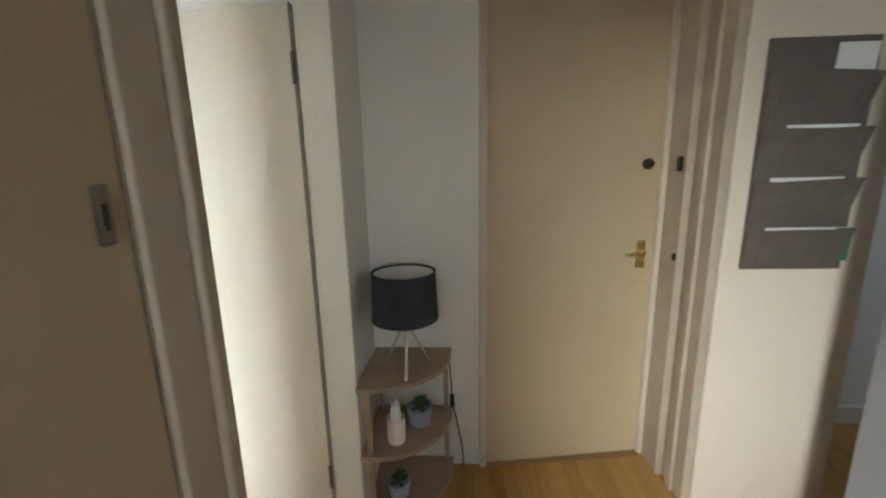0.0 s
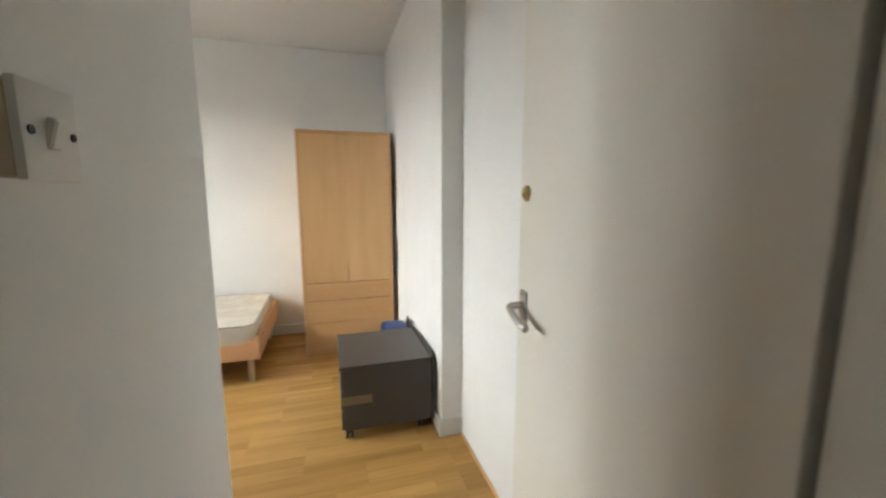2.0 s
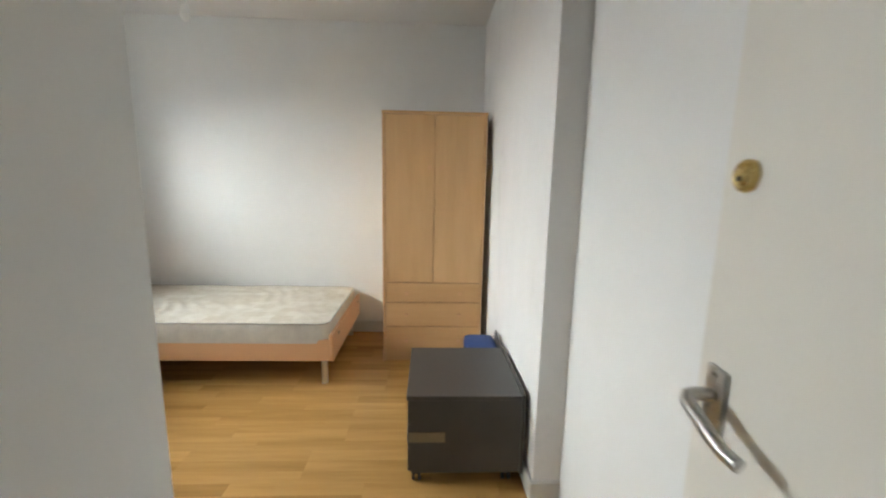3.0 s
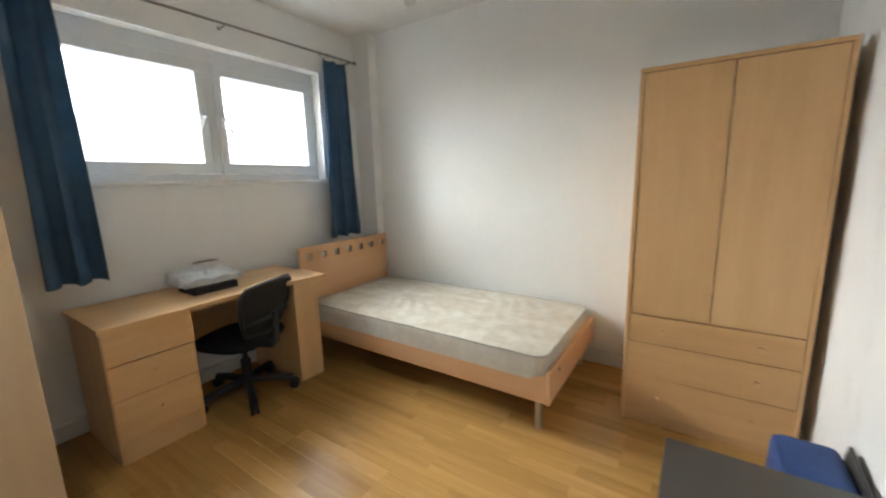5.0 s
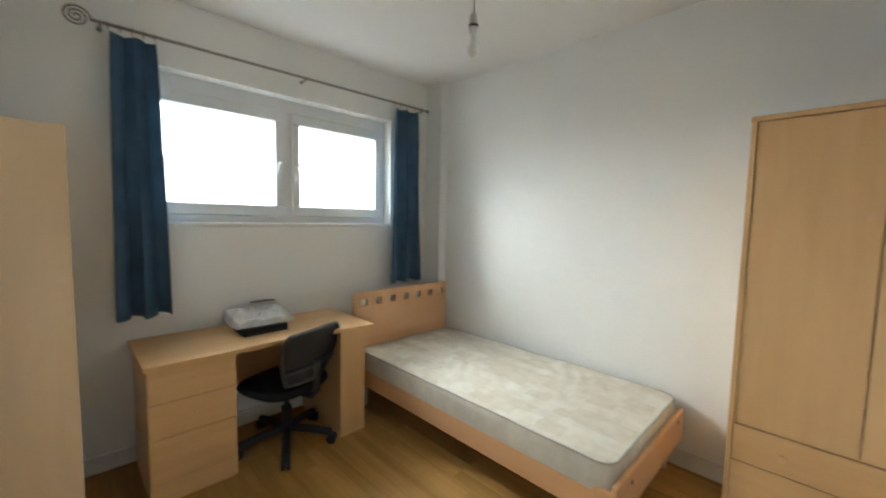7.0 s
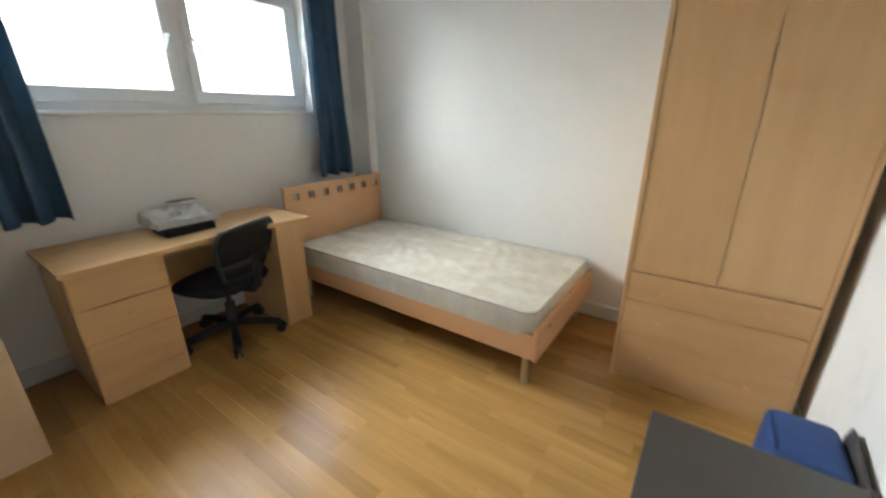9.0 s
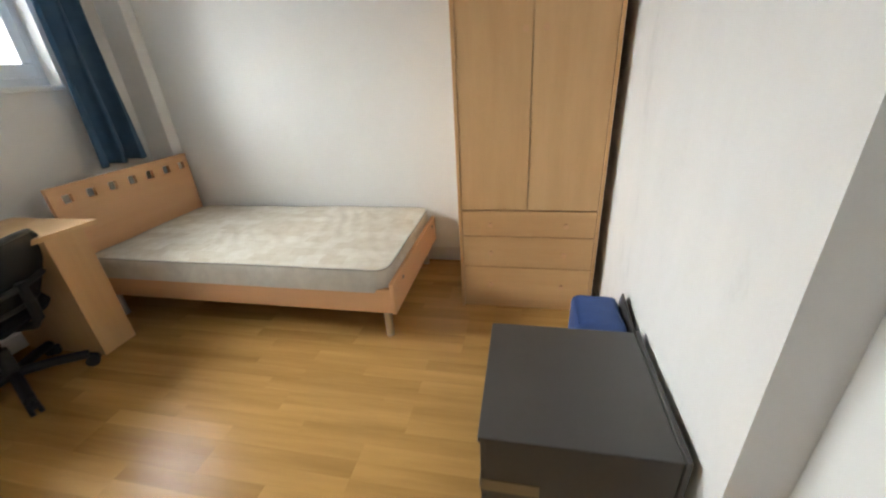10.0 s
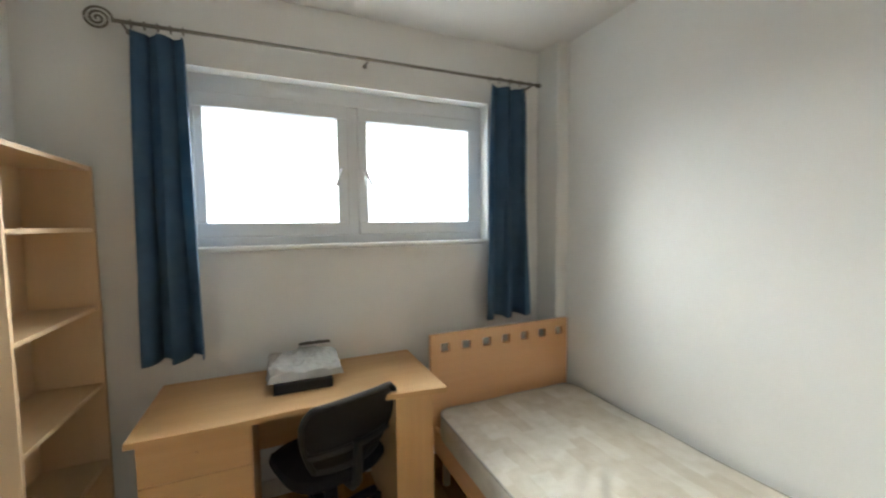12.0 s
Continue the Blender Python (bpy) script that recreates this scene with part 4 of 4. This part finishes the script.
lx, ly = 1.033, 0.513
lp = thing("table_lamp", (lx, ly, 0.638), "table lamp with charcoal drum shade on chrome tripod legs", "table lamp")
part("shade", lathe(bmesh.new(), [(0.134, 0.862), (0.138, 0.862), (0.129, 1.058), (0.125, 1.058)], (lx, ly, 0), 48), SHADE, lp, smooth=True)
part("shade_lining", lathe(bmesh.new(), [(0.1325, 0.864), (0.1238, 1.056)], (lx, ly, 0), 48), SHADEIN, lp, smooth=True)
part("shade_rim", lathe(bmesh.new(), [(0.123, 1.053), (0.131, 1.053), (0.131, 1.061), (0.123, 1.061), (0.123, 1.053)], (lx, ly, 0), 48), SHADE, lp, smooth=True)
bm = rod(bmesh.new(), (lx, ly, 0.845), (lx, ly, 0.925), 0.015)
for k in range(3):
    a = radians(90 + 120 * k)
    rod(bm, (lx, ly, 0.925), (lx + 0.13 * math.cos(a), ly + 0.13 * math.sin(a), 0.925), 0.002, n=6)
part("lamp_holder", bm, SHADEIN, lp, smooth=True)
for k in range(3):
    a = radians(185 + 120 * k)
    part("leg", rod(bmesh.new(), (lx + 0.012 * math.cos(a + 2.6), ly + 0.012 * math.sin(a + 2.6), 0.875), (lx + 0.108 * math.cos(a), ly + 0.108 * math.sin(a), 0.638), 0.0055), STEEL, lp, "slim chrome leg", smooth=True)
cord = [(1.214, 0.345, 0.60), (1.217, 0.336, 0.48), (1.217, 0.332, 0.36), (1.216, 0.310, 0.25), (1.213, 0.288, 0.13), (1.21, 0.280, 0.04), (1.21, 0.29, 0.006)]
cb = part("cable", tube(bmesh.new(), cord, 0.0035, 6), BLACKP, lp, "thin black flex", smooth=True)
part("inline_switch", B(1.205, 1.228, 0.322, 0.342, 0.335, 0.395, bevel=0.006, segments=2), BLACKP, cb)

cup = thing("ceramic_holder", (0.97, 0.56, 0.335), "blush white ceramic pot with pale bottles", "pot")
part("pot", lathe(bmesh.new(), [(0.0, 0.335), (0.036, 0.335), (0.038, 0.35), (0.038, 0.445), (0.034, 0.447), (0.033, 0.36), (0.0, 0.36)], (0.97, 0.56, 0), 28), PINKW, cup, smooth=True)
for bx, by, bz in ((0.962, 0.553, 0.535), (0.982, 0.570, 0.515)):
    btl = thing("white_bottle", (bx, by, 0.361), "small white bottle standing in the ceramic pot", "bottle", "bottles in the pot")
    part("bottle", lathe(bmesh.new(), [(0.0, 0.361), (0.0145, 0.361), (0.015, bz - 0.04), (0.012, bz - 0.03), (0.0, bz - 0.029)], (bx, by, 0), 18), PAPER, btl, smooth=True)
    part("cap", lathe(bmesh.new(), [(0.0, bz - 0.029), (0.009, bz - 0.029), (0.008, bz), (0.0, bz + 0.001)], (bx, by, 0), 14), GLOSS, btl, "white screw cap", smooth=True)


def plant(x, y, z, r):
    p = thing("potted_plant", (x, y, z), "small green succulent in a pale blue-grey pot", "potted plant", "plants on the stand")
    part("pot", lathe(bmesh.new(), [(0.0, z), (r * 0.75, z), (r * 0.95, z + r * 1.3), (r * 0.85, z + r * 1.3), (r * 0.8, z + r * 1.1), (0, z + r * 1.1)], (x, y, 0), 24), BLUEPOT, p, smooth=True)
    rng = random.Random(5)
    bm = bmesh.new()
    for k in range(60):
        a, e = rng.uniform(0, 6.28), rng.uniform(0.15, 1.4)
        d = Vector((math.cos(a) * math.cos(e), math.sin(a) * math.cos(e), math.sin(e)))
        s = Vector((-math.sin(a), math.cos(a), 0))
        o = Vector((x, y, z + r * 1.1))
        tip, mid = o + d * r * rng.uniform(0.8, 1.15), o + d * r * 0.55
        w = r * 0.13
        vs = [bm.verts.new(q) for q in (o, mid + s * w, tip, mid - s * w, mid + d.cross(s) * w * 0.7)]
        for f in ((0, 1, 4), (1, 2, 4), (2, 3, 4), (3, 0, 4), (0, 3, 2, 1)):
            bm.faces.new([vs[i] for i in f])
    part("leaves", bm, LEAF, p, "dense short green leaves")


plant(1.095, 0.475, 0.335, 0.062)
plant(0.99, 0.565, 0.05, 0.055)

# ---- letter organiser ----
org = thing("letter_organiser", (1.017, -0.95, 1.065), "grey-brown felt wall organiser with four pockets of post", "wall organiser")
OX, oy0, oy1 = 1.0165, -1.135, -0.772
part("backing", B(OX - 0.008, OX, oy0, oy1, 1.065, 1.87, bevel=0.003), FELT, org)
for z, zt_ in ((1.068, 1.215), (1.215, 1.395), (1.395, 1.575), (1.575, 1.755)):
    # a pocket that gapes at the top, its mouth wider than its foot
    bm = bmesh.new()
    ya, yb_ = oy0 + 0.03, oy1 - 0.004
    n = 10
    foot = [bm.verts.new((OX - 0.010, ya + (yb_ - ya) * i / n, z)) for i in range(n + 1)]
    lip = []
    for i in range(n + 1):
        u = i / n
        lip.append(bm.verts.new((OX - 0.024 - 0.034 * (1 - abs(2 * u - 1) ** 4), ya - 0.045 * (1 - u) + (yb_ - ya) * u, zt_ - 0.006 * math.sin(3.1 * u + z * 9))))
    for i in range(n):
        bm.faces.new((foot[i], foot[i + 1], lip[i + 1], lip[i]))
    for f, l in ((foot[0], lip[0]), (foot[-1], lip[-1])):
        b = bm.verts.new((OX - 0.0085, l.co.y, l.co.z))
        bm.faces.new((f, l, b))
    ob = part("pocket", bm, FELT, org)
    sm = ob.modifiers.new("thickness", "SOLIDIFY")
    sm.thickness = 0.004
for z, y0_, y1_, h, lean in ((1.068, -1.13, -0.84, 0.148, -3), (1.215, -1.08, -0.83, 0.182, -3), (1.395, -1.10, -0.86, 0.182, -3), (1.575, -1.115, -0.985, 0.262, -3)):
    e = thing("envelope", (OX - 0.012, (y0_ + y1_) / 2, z + 0.004), "white envelope standing in a felt pocket", "envelope", "post in the organiser")
    bm = B(-0.001, 0.001, y0_, y1_, 0, h - 0.022, bevel=0.0004)
    bm.transform(pose(OX - 0.0105, 0, z + 0.03, 0, lean, 0))
    part("sheet", bm, PAPER, e)
for z, y in ((1.068, -1.115), (1.575, -0.84)):
    e = thing("green_folder", (OX - 0.012, y, z + 0.004), "green card folder edge standing in a felt pocket", "folder", "post in the organiser")
    bm = B(-0.001, 0.001, y - 0.03, y + 0.03, 0, 0.124 if z < 1.2 else 0.152)
    bm.transform(pose(OX - 0.0122, 0, z + 0.03, 0, -3.2, 0))
    part("card", bm, GREENC, e)

# ---- floors ----
floor = structure("floor", B(WX, 1.115, 0.76, NY, -0.10, -0.006), JOINT, "oak-look strip laminate floor", "floor")
hall_floor = structure("floor_hall", B(-1.8, 1.62, -3.35, 0.76, -0.10, -0.006), JOINT, "oak-look laminate floor of the hall", "floor")
SW, SL = 0.0745, 0.62
stave_meshes = {}


def stave_mesh(w, l):
    key = (round(w, 4), round(l, 4))
    if key not in stave_meshes:
        bm = bmesh.new()
        x, y, b = key[1] / 2, key[0] / 2, 0.0002
        lo = [bm.verts.new(p) for p in ((-x, -y, -0.005), (x, -y, -0.005), (x, y, -0.005), (-x, y, -0.005))]
        hi = [bm.verts.new(p) for p in ((-x + b, -y + b, 0), (x - b, -y + b, 0), (x - b, y - b, 0), (-x + b, y - b, 0))]
        bm.faces.new(hi)
        for i in range(4):
            bm.faces.new((lo[i], lo[(i + 1) % 4], hi[(i + 1) % 4], hi[i]))
        d = bpy.data.meshes.new("stave")
        bm.to_mesh(d)
        bm.free()
        d.materials.append(STAVE)
        stave_meshes[key] = d
    return stave_meshes[key]


def lay(parent, x0, x1, y0, y1, seed):
    rng = random.Random(seed)
    y = y0
    while y < y1 - 0.01:
        w = min(SW, y1 - y)
        x = x0 - rng.choice((0, 0.15, 0.31, 0.46))
        while x < x1 - 0.01:
            a, b = max(x, x0), min(x + SL, x1)
            if b - a > 0.02:
                ob = new("stave", stave_mesh(w, b - a))
                ob.parent = parent
                ob.location = ((a + b) / 2, y + w / 2, 0)
            x += SL
        y += w


lay(floor, WX, EX, 1.70, NY, 3)
lay(floor, 0.15, 1.115, 0.76, 1.70, 4)
lay(floor, EX, 1.115, 1.70, 2.552, 6)
lay(hall_floor, 0.0, 1.40, -0.66, 0.70, 5)
bm = bmesh.new()
y = -3.35
i = 0
while y < -0.67:
    x = -1.8 + (i % 3) * 0.2
    while x < 1.6:
        box(bm, x, min(1.62, x + 0.618), y, min(-0.6605, y + 0.0735), -0.005, 0)
        x += SL
    y += 0.0745
    i += 1
tagged(part("far_staves", bm, STAVE, hall_floor), kind="stuff")
bm = bmesh.new()
y = -0.66
while y < 0.69:
    for k in range(3):
        box(bm, -1.8 + k * 0.6, -1.202 + k * 0.6, y, min(0.70, y + 0.0735), -0.005, 0)
    y += 0.0745
tagged(part("hall_staves", bm, STAVE, hall_floor), kind="stuff")
